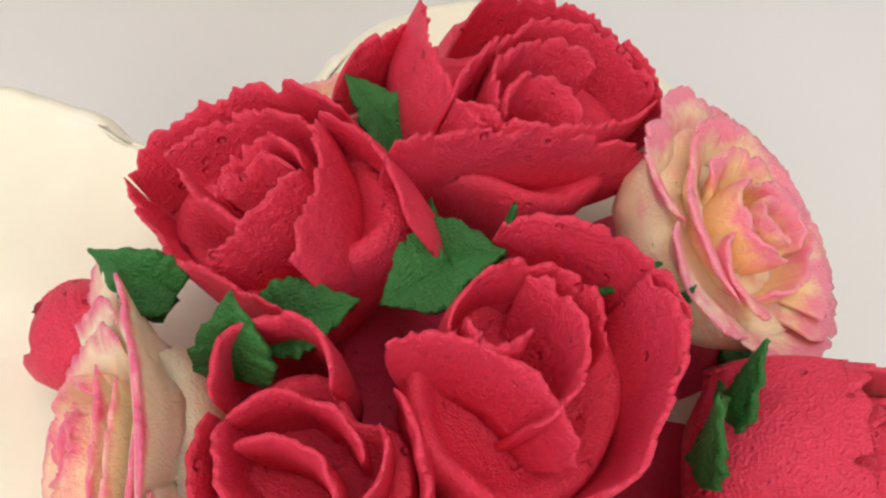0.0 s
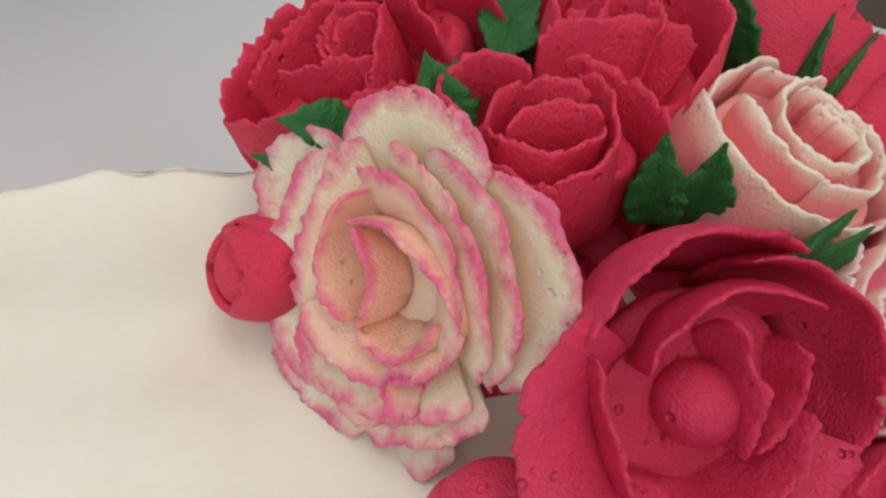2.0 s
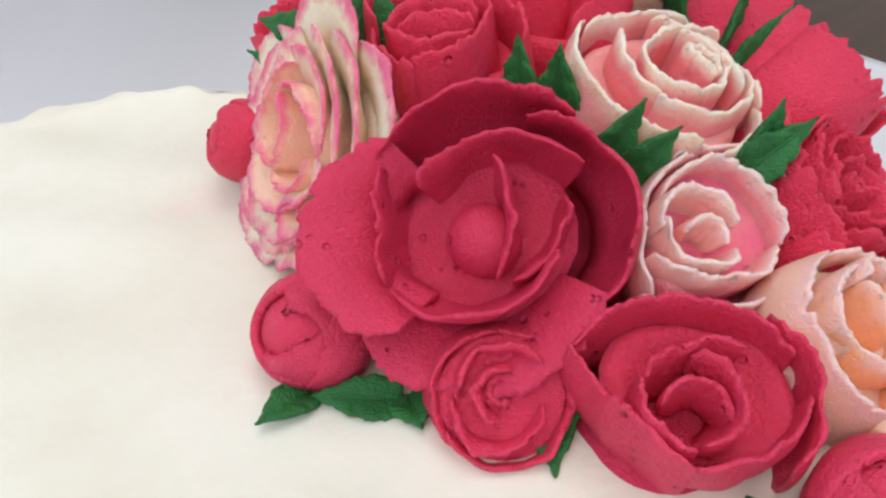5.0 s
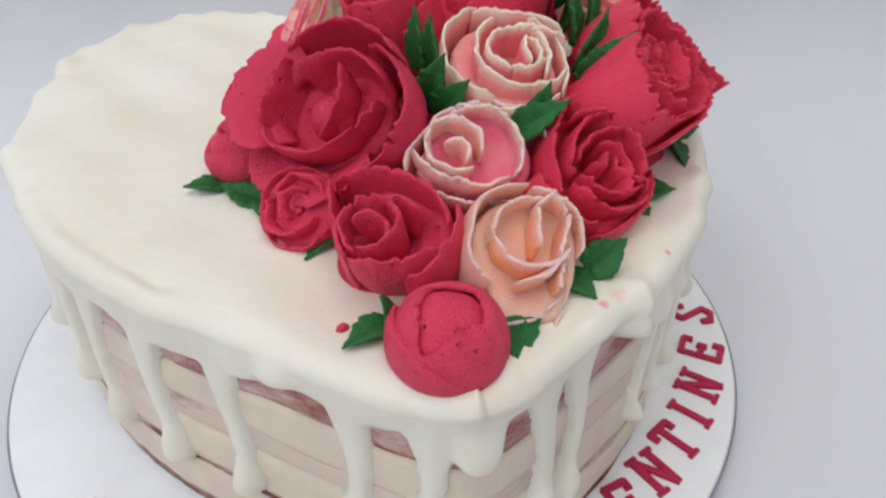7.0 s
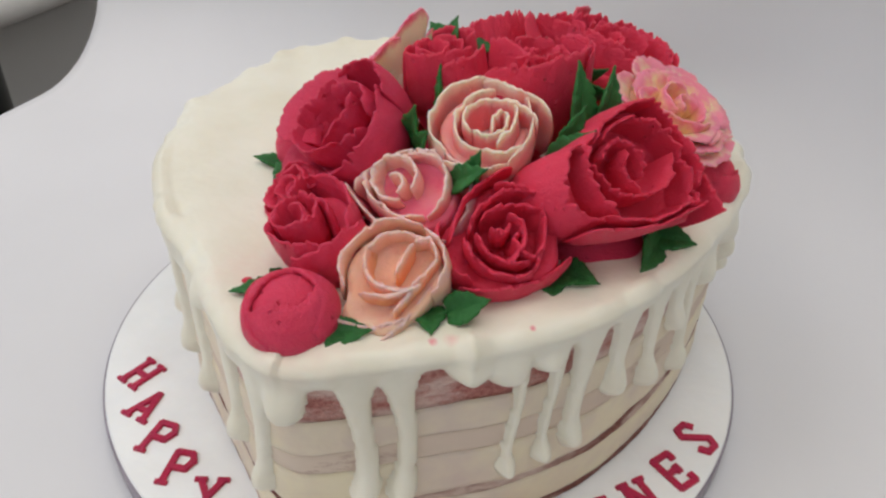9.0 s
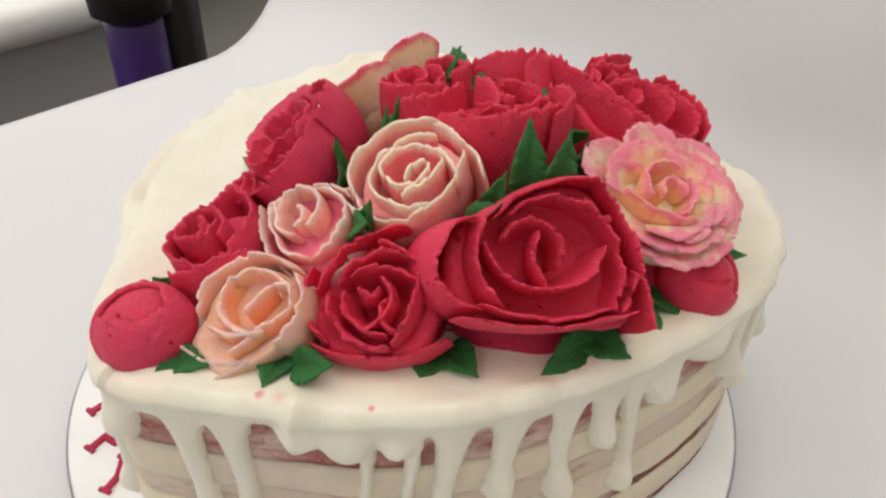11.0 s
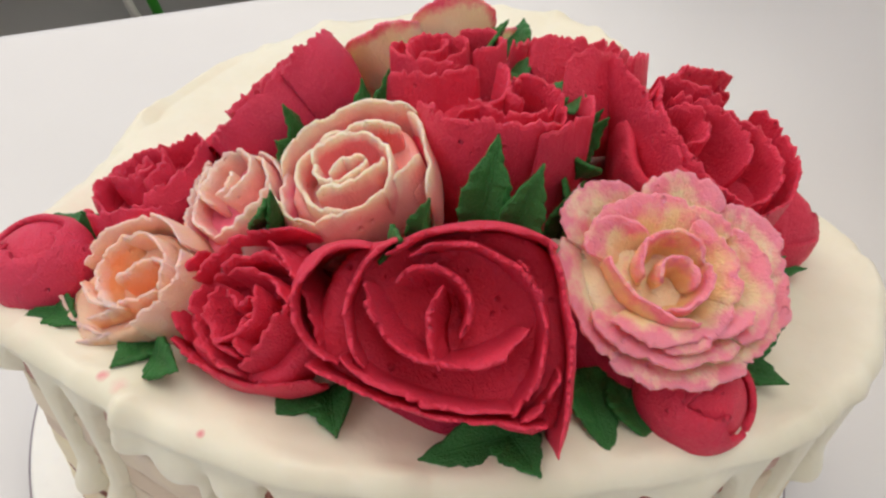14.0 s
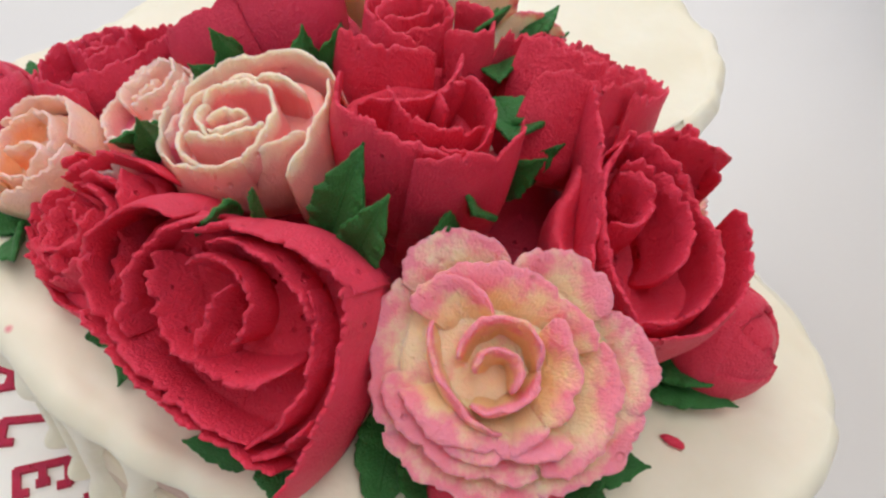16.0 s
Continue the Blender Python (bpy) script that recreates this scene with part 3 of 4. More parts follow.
cable("green_cable", [(-0.715, 0.0, -0.05), (-0.69, -0.005, -0.09), (-0.70, 0.02, -0.20), (-0.71, 0.03, -0.40), (-0.74, 0.05, -0.745)], 0.006, plastic("green_plastic", (0.03, 0.28, 0.03)), "bright green cable hanging from the white sill", "cable")
cable("white_cable", [(-0.715, -0.02, -0.05), (-0.69, -0.03, -0.09), (-0.70, 0.0, -0.20), (-0.71, 0.0, -0.40), (-0.74, 0.02, -0.745)], 0.005, plastic("white_plastic", (0.75, 0.75, 0.70)), "white cable hanging from the white sill", "cable")

# ---- cake ----
TOP = 0.0965
OUT = [(7, -138), (24, -131), (45, -117), (71, -99), (95, -74), (112, -44), (124, -12), (131, 20), (132, 52), (124, 80), (106, 101), (85, 113), (64, 115), (48, 108), (33, 94), (20, 78), (7, 76), (-5, 89), (-17, 102), (-31, 113), (-52, 122), (-77, 124), (-101, 112), (-119, 87), (-127, 54), (-127, 20), (-120, -14), (-106, -44), (-84, -72), (-58, -95), (-32, -116), (-10, -133)]


def closed_spline(pts, n):
    """n points, evenly spaced, on a smooth closed curve through pts."""
    p = np.array(pts, float)
    q = []
    for i in range(len(p)):
        a, b, c, d = p[i - 1], p[i], p[(i + 1) % len(p)], p[(i + 2) % len(p)]
        for t in np.linspace(0, 1, 24, endpoint=False):
            q.append(0.5 * (2 * b + (c - a) * t + (2 * a - 5 * b + 4 * c - d) * t * t + (3 * b - a - 3 * c + d) * t**3))
    q = np.array(q + [q[0]])
    s = np.r_[0, np.cumsum(np.linalg.norm(np.diff(q, axis=0), axis=1))]
    at = np.linspace(0, s[-1], n, endpoint=False)
    return np.stack([np.interp(at, s, q[:, 0]), np.interp(at, s, q[:, 1])], 1) / 1000, s[-1] / 1000


def outward(p):
    d = np.roll(p, -1, 0) - np.roll(p, 1, 0)
    n = np.stack([d[:, 1], -d[:, 0]], 1)
    return n / np.linalg.norm(n, axis=1, keepdims=True)


LEVELS = {}


def level(z, n):
    """The uneven height of a joint between two layers."""
    key = round(z * 10000)
    if key not in LEVELS:
        w = wob(np.random.default_rng(key), n, (3, 8, 21), 0.6)
        LEVELS[key] = z + 0.0016 * (w - (w[-1] - w[0]) * np.linspace(0, 1, n)) * (0.006 < z < 0.08)
    return LEVELS[key]


def slab(name, z0, z1, inset, mat, parent, label, wave=0.0006, seed=0, n=260):
    """A heart-shaped layer with slightly uneven rounded edge."""
    rng = np.random.default_rng(seed)
    p, _ = closed_spline(OUT, n)
    nr = outward(p)
    rows = []
    za, zb = level(z0, n), level(z1, n)
    for f, push in ((0.0, -0.0005), (0.12, 0.0), (0.35, 0.0), (0.6, 0.0), (0.88, 0.0), (1.0, -0.0005)):
        w = wob(rng, n, (7, 19, 43, 90), 0.8) * wave
        q = p + nr * (push - inset + w)[:, None]
        rows.append(np.c_[q, za + (zb - za) * f])
    verts = list(np.concatenate(rows))
    faces = []
    for i in range(len(rows) - 1):
        for k in range(n):
            a, b = i * n + k, i * n + (k + 1) % n
            faces.append((a, b, b + n, a + n))
    for row, flip in ((0, True), (len(rows) - 1, False)):
        c = len(verts)
        verts.append((0.0, -0.01, z0 if row == 0 else z1))
        for k in range(n):
            a, b = row * n + k, row * n + (k + 1) % n
            faces.append((b, a, c) if flip else (a, b, c))
    return mesh_object(name, verts, faces, mat, parent, label)


def crumb(name, c0, c1, smear, coat=(0.65, 0.54, 0.46)):
    """Sponge seen through a thin scraped coat of cream: smear sets how much coat is left."""
    m, ns, ls, b = node_mat(name, 0.7, 0.2)
    tc = ns.new("ShaderNodeTexCoord")
    mp = ns.new("ShaderNodeMapping")
    mp.inputs["Scale"].default_value = (1, 1, 2.6)
    ls.new(tc.outputs["Object"], mp.inputs[0])
    n1 = noise_node(ns, ls, 26, 5, 0.65)
    ls.new(mp.outputs[0], n1.inputs["Vector"])
    n2 = noise_node(ns, ls, 600, 4, 0.75)
    n3 = noise_node(ns, ls, 12, 2, 0.5)
    sponge = ramp_node(ns, ls, n2.outputs[0], [(0.35, c0), (0.66, c1)])
    k = ramp_node(ns, ls, n1.outputs[0], [(smear - 0.05, (0, 0, 0)), (smear + 0.10, (1, 1, 1))])
    thin = mix_node(ns, ls, n3.outputs[0], coat, tuple(0.62 * a + 0.38 * c for a, c in zip(coat, c1)))
    c = mix_node(ns, ls, k.outputs[0], thin, sponge.outputs[0])
    ls.new(c, b.inputs["Base Color"])
    rough = maths(ns, ls, "MULTIPLY", n2.outputs[0], k.outputs[0])
    bump_node(ns, ls, b, [(rough, 0.9, 0.0022), (n1.outputs[0], 0.3, 0.001)])
    return m


def icing_mat(name, colour, sss=0.3, rough=0.35, tint=None, relief=0.12, stains=(), grit=0.2):
    m, ns, ls, b = node_mat(name, rough, 0.4)
    n1 = noise_node(ns, ls, 28, 4, 0.6)
    n2 = noise_node(ns, ls, 240, 3, 0.6)
    c = ramp_node(ns, ls, n1.outputs[0], [(0.3, tint or tuple(v * 0.93 for v in colour)), (0.65, colour)])
    ls.new(c.outputs[0], b.inputs["Base Color"])
    tc = ns.new("ShaderNodeTexCoord")
    mp = ns.new("ShaderNodeMapping")
    mp.inputs["Scale"].default_value, mp.inputs["Rotation"].default_value = (1, 2.2, 1.5), (0, 0, 0.6)
    ls.new(tc.outputs["Object"], mp.inputs[0])
    n3 = noise_node(ns, ls, 13, 5, 0.55)
    ls.new(mp.outputs[0], n3.inputs["Vector"])
    bump_node(ns, ls, b, [(n1.outputs[0], 0.35, 0.003), (n3.outputs[0], relief, 0.0030), (n2.outputs[0], grit, 0.0007)])
    if stains:
        last = c.outputs[0]
        for (x, y, z), size, amount in stains:
            d = ns.new("ShaderNodeVectorMath")
            d.operation = "DISTANCE"
            ls.new(tc.outputs["Object"], d.inputs[0])
            d.inputs[1].default_value = (x / 1000, y / 1000, z / 1000)
            fade = maths(ns, ls, "SUBTRACT", 1.0, maths(ns, ls, "DIVIDE", d.outputs["Value"], size / 1000), True)
            blot = ramp_node(ns, ls, maths(ns, ls, "MULTIPLY", fade, n2.outputs[0]), [(0.10, (0, 0, 0)), (0.45, (1, 1, 1))])
            last = mix_node(ns, ls, maths(ns, ls, "MULTIPLY", blot.outputs[0], amount), last, (0.80, 0.20, 0.26))
        ls.new(last, b.inputs["Base Color"])
    b.inputs["Subsurface Weight"].default_value = sss
    b.inputs["Subsurface Radius"].default_value = (0.005, 0.004, 0.003)
    b.inputs["Subsurface Scale"].default_value = 1.0
    return m


SPONGE = crumb("pink_sponge", (0.36, 0.10, 0.085), (0.62, 0.28, 0.24), 0.46, (0.70, 0.58, 0.51))
SPONGE_DARK = crumb("brown_sponge", (0.17, 0.055, 0.045), (0.38, 0.16, 0.125), 0.43, (0.68, 0.56, 0.47))
SPONGE_THIN = crumb("coated_sponge", (0.27, 0.12, 0.10), (0.46, 0.26, 0.21), 0.64, (0.73, 0.63, 0.51))
FILLING = icing_mat("cream_filling", (0.79, 0.70, 0.50), 0.2, 0.5, (0.66, 0.54, 0.46), 0.3)
ICING = icing_mat("ivory_icing", (0.84, 0.81, 0.69), 0.12, 0.36, (0.78, 0.74, 0.60), 0.26, (
    ((-42, 46, 98), 16, 0.10), ((-24, -104, 98), 26, 0.10), ((8, -136, 97), 16, 0.08), ((47, -113, 97), 2.6, 1.0), ((52, -110, 98), 4, 0.3), ((74, -95, 97), 1.8, 1.0), ((20, -129, 98), 12, 0.08)), 0.14)

cake = new("heart_cake")
cake.location = (0, 0, 0)
tagged(cake, "heart-shaped layered sponge cake with ivory drip icing on a white board", "cake")
for name, z0, z1, inset, mat, lab, sd in (
    ("sponge_layer", 0.000, 0.0045, 0.0020, SPONGE_DARK, "bare brown sponge layer at the foot", 1),
    ("cream_layer", 0.0045, 0.0205, 0.0014, FILLING, "pale cream filling", 2),
    ("sponge_layer", 0.0205, 0.0255, 0.0019, SPONGE_DARK, "thin brown sponge layer", 3),
    ("cream_layer", 0.0255, 0.044, 0.0014, FILLING, "pale cream filling", 4),
    ("sponge_layer", 0.044, 0.055, 0.0017, SPONGE_THIN, "brown sponge thinly coated with cream", 5),
    ("cream_layer", 0.055, 0.069, 0.0012, FILLING, "pale yellow cream filling", 6),
    ("sponge_layer", 0.069, TOP - 0.004, 0.0018, SPONGE, "pink sponge thinly coated with cream", 7),
):
    slab(name, z0, z1, inset, mat, cake, lab, seed=sd)

# place along the rim, length, half-widths of neck and end, in mm, from the heart's point round by its lobes
DRIPS = [(1, 21, 3.6, 4.2), (24, 62, 3.4, 3.9), (38, 65, 3.2, 4.2), (60, 10, 3, 3.2), (72, 15, 3.2, 4.2), (77, 62, 1.7, 2.6), (86, 13, 3, 2.4), (91, 60, 1.6, 2.8), (103, 58, 3.2, 3.6), (122, 41, 3.2, 4), (143, 51, 3, 4), (159, 31, 3.4, 3.4), (170, 61, 2.6, 3.8), (182, 22, 5, 4), (204, 13, 6, 4), (222, 34, 3.2, 3.8), (241, 52, 3, 3.6), (258, 38, 3.2, 3.8), (277, 57, 3, 3.6), (297, 42, 3.2, 3.8), (320, 50, 3, 3.6), (345, 36, 3.2, 3.8), (370, 55, 3, 3.6), (398, 40, 3.2, 3.8)]
DRIPS += [(447, 38, 3.2, 3.8), (474, 52, 3, 3.6), (499, 44, 3.2, 3.8), (527, 56, 3, 3.6), (554, 40, 3.2, 3.8), (579, 58, 3, 3.6), (604, 46, 3.2, 3.8), (629, 60, 3, 3.6), (653, 48, 3.2, 3.8), (674, 62, 3, 3.6), (692, 50, 3, 3.8), (709, 64, 2.8, 3.6), (728, 70, 3, 3.8), (757, 69, 3.2, 4.2), (787, 68, 3.2, 4.2), (809, 8, 3, 3), (829, 57, 3, 4.2), (851, 63, 3.2, 3.6)]


def icing():
    """Ivory icing over the top, with a skirt and drips down the side: a thickness over the unrolled wall."""
    rng = np.random.default_rng(11)
    n, m = 900, 84
    p, length = closed_spline(OUT, n)
    nr = outward(p)
    s = np.arange(n) / n * length
    d = np.linspace(0, 0.084, m)
    T = np.zeros((n, m))
    deep = 1 / (1 + np.exp(-(s - 0.585) / 0.018)) * (0.35 + 0.65 / (1 + np.exp((s - 0.845) / 0.010)))
    skirt = 0.0018 + (0.0028 + 0.0016 * deep) * wob(rng, n, (5, 13, 27), 0.7) + 0.0062 * deep
    drop = (skirt[:, None] - d[None, :]) / 0.006
    T = np.maximum(T, 0.0036 * np.sqrt(np.clip(np.tanh(np.clip(drop + 0.6, 0, 4)), 0, 1)))
    for row in DRIPS:
        s0, ln, w0, w1 = (q / 1000 for q in row)
        ds = (s - s0 + length / 2) % length - length / 2
        near = np.abs(ds) < 0.03
        x = ds[near][:, None] + 0.0015 * np.sin(d[None, :] * 90 + s0 * 40)
        dd = d[None, :]
        f = np.clip(dd / max(ln, 1e-4), 0, 1)
        w1 = w1 * 1.28
        w0 = w0 * 1.2
        hang = float(np.interp(s0, s, deep))
        root = w0 * 1.5 * np.exp(-((dd / (0.0095 + 0.0075 * hang)) ** 1.5))
        grow = np.clip((dd - (ln - 3.4 * w1)) / (2.2 * w1), 0, 1)
        grow = grow * grow * (3 - 2 * grow)
        w = w0 * (1 - 0.12 * f) + root + (w1 - w0 * 0.88) * grow
        over = np.clip(dd - (ln - w1), 0, None)
        q = (x / w) ** 2 + (over / w1) ** 2
        t = (0.0028 + 0.0032 * grow) * np.sqrt(np.clip(1 - q, 0, 1))
        T[near] = np.maximum(T[near], t)
    for _ in range(2):
        T = (np.roll(T, 1, 0) + 2 * T + np.roll(T, -1, 0)) / 4
        T[:, 1:-1] = (T[:, :-2] + 2 * T[:, 1:-1] + T[:, 2:]) / 4
    T = T - 0.0009
    verts, faces, rows = [], [], []
    knobs = np.zeros(n)
    for _ in range(110):
        away = (s - rng.uniform(0, length) + length / 2) % length - length / 2
        knobs += rng.choice((-0.5, 1.0)) * rng.uniform(0.0003, 0.0019) * np.exp(-((away / rng.uniform(0.0025, 0.009)) ** 2))
    # flat top rings, rounded shoulder, then the wall
    lump = 0.0013 * wob(rng, n, (5, 9, 14), 0.8) + knobs
    lump = lump * (0.75 + 0.35 * np.exp(-(((s - 0.085) / 0.05) ** 2)))
    ridge = 0.0022 * np.maximum(0, wob(rng, n, (11, 23, 37), 0.9))
    ang = s / length
    high = 0.0062 * np.exp(-(((ang - 0.510) / 0.035) ** 2)) + 0.0025 * np.exp(-(((ang - 0.57) / 0.05) ** 2)) - 0.002 * np.exp(-(((ang - 0.75) / 0.06) ** 2))
    centre = np.array([0.0, 0.0])
    for f in (0.12, 0.24, 0.36, 0.48, 0.58, 0.66, 0.74, 0.81, 0.87, 0.915, 0.945, 0.962):
        q = centre + (p - centre) * f
        z = TOP + 0.0012 + 0.0009 * np.sin(q[:, 0] * 60 + 1.3) * np.cos(q[:, 1] * 48) + 0.0006 * np.sin(q[:, 0] * 150 + q[:, 1] * 110)
        z = z + (lump * 1.2 + ridge) * f**50 + high * f**8
        dent = np.exp(-((q[:, 0] + 0.074) ** 2 + (q[:, 1] + 0.079) ** 2) / 0.005**2)
        rows.append(np.c_[q, z - 0.003 * dent])
    for a in (0.15, 0.35, 0.55, 0.75, 0.9):
        off = -0.0038 + 0.0068 * math.sin(a * math.pi / 2)
        z = TOP + 0.0012 - 0.0058 * (1 - math.cos(a * math.pi / 2))
        rows.append(np.c_[p + nr * (off + lump * 1.1 + 0.4 * ridge)[:, None], z + (lump + ridge) * (1 - a * 0.5) + high * (1 - 0.5 * a)])
    top_rows = len(rows)
    for r in rows:
        verts.extend(r)
    for i in range(top_rows - 1):
        for k in range(n):
            a, b = i * n + k, i * n + (k + 1) % n
            faces.append((a + n, b + n, b, a))
    c = len(verts)
    verts.append((0, 0, TOP + 0.0018))
    for k in range(n):
        faces.append((k, (k + 1) % n, c))
    base = len(verts)
    wall_z = TOP - 0.0050
    for j in range(m):
        off = np.where(T[:, j] > 0, T[:, j] + 0.0, -0.0025)
        verts.extend(np.c_[p + nr * (off + np.where(T[:, j] > 0, lump, 0) * math.exp(-d[j] / 0.02))[:, None], np.full(n, wall_z - d[j])])
    live = (T > 0)
    for k in range(n):
        kk = (k + 1) % n
        faces.append(((top_rows - 1) * n + k, (top_rows - 1) * n + kk, base + kk, base + k)[::-1])
        for j in range(m - 1):
            if live[k, j] or live[kk, j] or live[k, j + 1] or live[kk, j + 1]:
                faces.append((base + j * n + k, base + (j + 1) * n + k, base + (j + 1) * n + kk, base + j * n + kk))
    used = sorted({i for f in faces for i in f})
    at = {i: k for k, i in enumerate(used)}
    return mesh_object("drip_icing", [verts[i] for i in used], [tuple(at[i] for i in f) for f in faces], ICING, cake, "smooth ivory icing running down in drips")


icing()

# ---- board ----
board_white = icing_mat("white_board_icing", (0.86, 0.86, 0.84), 0.1, 0.3)
m, ns, ls, b = node_mat("grey_ribbon", 0.35, 0.5)
rn = noise_node(ns, ls, 60, 3)
rc = ramp_node(ns, ls, rn.outputs[0], [(0.3, (0.20, 0.17, 0.20)), (0.7, (0.30, 0.26, 0.30))])
ls.new(rc.outputs[0], b.inputs["Base Color"])
RIBBON = m


def board():
    root = new("cake_board")
    tagged(root, "round white iced cake board with a grey ribbon edge", "cake board")
    R = 0.1525
    v, f = lathe([(R - 0.002, -0.003), (R, -0.0025), (R, -0.0008), (R - 0.0012, 0.0)], 160)
    mesh_object("board_top", v, f, board_white, root)
    v, f = lathe([(R - 0.001, TABLE_Z + 0.001), (R + 0.0008, TABLE_Z + 0.0015), (R + 0.0010, -0.0016), (R + 0.0006, -0.0009), (R - 0.0006, -0.0010)], 160)
    mesh_object("ribbon", v, f, RIBBON, root, "satin grey ribbon")


board()
cake.location.z = 0.0005


LETTER_RED = buttercream("raspberry_sugar_paste", (0.52, 0.018, 0.075), (0.44, 0.012, 0.06))
# strokes on a grid 10 wide and 12 high: x0, y0, x1, y1; serifs are short level bars at the free ends
STROKES = {
    "H": [(2, 0, 2, 12), (8, 0, 8, 12), (2, 6, 8, 6)],
    "A": [(1.6, 0, 5, 12), (8.4, 0, 5, 12), (3, 4, 7, 4)],
    "P": [(2, 0, 2, 12), (2, 12, 7, 12), (7, 12, 8.4, 9.2), (8.4, 9.2, 7, 6), (7, 6, 2, 6)],
    "Y": [(5, 0, 5, 5.5), (5, 5.5, 1.6, 12), (5, 5.5, 8.4, 12)],
    "V": [(1.6, 12, 5, 0), (8.4, 12, 5, 0)],
    "L": [(2.4, 0, 2.4, 12), (2.4, 0, 8.6, 0), (8.6, 0, 8.6, 2.6)],
    "E": [(2, 0, 2, 12), (2, 0, 8.4, 0), (2, 12, 8.4, 12), (2, 6, 6.6, 6), (8.4, 0, 8.4, 2.4), (8.4, 12, 8.4, 9.6), (6.6, 4.8, 6.6, 7.2)],
    "N": [(2, 0, 2, 12), (2, 12, 8, 0), (8, 0, 8, 12)],
    "T": [(5, 0, 5, 12), (1.4, 12, 8.6, 12), (1.4, 12, 1.4, 9.4), (8.6, 12, 8.6, 9.4)],
    "I": [(5, 0, 5, 12)],
    "S": [(8.2, 9.4, 7, 12), (7, 12, 3.2, 12), (3.2, 12, 1.8, 9.2), (1.8, 9.2, 8.2, 3), (8.2, 3, 6.8, 0), (6.8, 0, 3, 0), (3, 0, 1.8, 2.6)],
}
SERIF = {"H": [(2, 0), (8, 0), (2, 12), (8, 12)], "A": [(1.6, 0), (8.4, 0)], "P": [(2, 0)], "Y": [(5, 0), (1.6, 12), (8.4, 12)], "V": [(1.6, 12), (8.4, 12)], "L": [(2.4, 12)], "N": [(2, 0), (2, 12), (8, 12)], "T": [(5, 0)], "I": [(5, 0), (5, 12)]}


def letter(ch, angle, radius, turn, height=0.0160):
    """A raised slab-serif letter lying on the board, its head towards the cake."""
    k = height / 12
    bars = [(x0, y0, x1, y1, 1.15) for x0, y0, x1, y1 in STROKES[ch]]
    bars += [(x - 1.5, y, x + 1.5, y, 0.8) for x, y in SERIF.get(ch, [])]
    bm = bmesh.new()
    for n, (x0, y0, x1, y1, w) in enumerate(bars):
        d = Vector((x1 - x0, y1 - y0))
        d.normalize()
        s = Vector((-d.y, d.x)) * w
        a, b = Vector((x0, y0)) - d * 0.55, Vector((x1, y1)) + d * 0.55
        top = 0.0016 + 0.00004 * n
        low = [bm.verts.new(((p.x - 5) * k, (p.y - 6) * k, 0)) for p in (a - s, b - s, b + s, a + s)]
        q = 0.8
        high = [bm.verts.new(((p.x - 5) * k, (p.y - 6) * k, top)) for p in (a - s * q + d * 0.2, b - s * q - d * 0.2, b + s * q - d * 0.2, a + s * q + d * 0.2)]
        bm.faces.new(high)
        bm.faces.new(low[::-1])
        for i in range(4):
            j = (i + 1) % 4
            bm.faces.new((low[i], low[j], high[j], high[i]))
    ob = part("letter", bm, LETTER_RED, None, smooth=False)
    a = radians(angle)
    ob.matrix_world = Matrix.Translation((radius * math.cos(a), radius * math.sin(a), -0.0003)) @ Matrix.Rotation(a + math.pi / 2 + turn, 4, "Z")
    return tagged(ob, "raised raspberry red serif letter %s on the white board" % ch, "letter", "letters on the cake board")


for word, angles, radii in (
    ("HAPPY", (-143.4, -134.2, -125.0, -116.4, -107.8), (0.136, 0.135, 0.135, 0.135, 0.135)),
    ("VALENTINES", (-83.5, -75.6, -66.8, -58.2, -50.2, -42.6, -35.8, -28.8, -20.0, -10.6), (0.140, 0.1345, 0.1325, 0.1322, 0.1325, 0.134, 0.136, 0.138, 0.140, 0.141)),
):
    for ch, an, ra in zip(word, angles, radii):
        letter(ch, an, ra, 0.64 if word == "HAPPY" else -0.28)


# ---- flowers ----
rose("rose", (-19, -46, 131), (-0.55, -0.45, 0.7), 26, 30, DEEP, 1, "large deep red buttercream rose, wide open with ragged petals", [
    (-9, 21, 2, 14, 22, 4, 25, 7, 3, "cup"), (-5, 25, 1, -21, 24, 4, -24, -8, 6), (-31, 2, -3, -24, -19, -2, 12, -23, -1),
    (18, 12, 3, 26, -9, 1, 9, -23, 0, "cup"), (-9, 20, 5, -14, 12, 5, -20, 1, 5, "cup"), (-20, 0, 5, -14, -10, 5, 9, -11, 3, "cup"),
    (-5, 12, 5, 12, 12, 4, 21, -1, 3, "cup"), (9, 9, 4.4, 7, 1, 3, -3, -9, 1, "cup"), (16, -3, -2, 9, -10, -1, -1, -11, -1, "cup"),
], "open", ('ball', 0.27, -1, -1), waist=0.78, hollow=10)
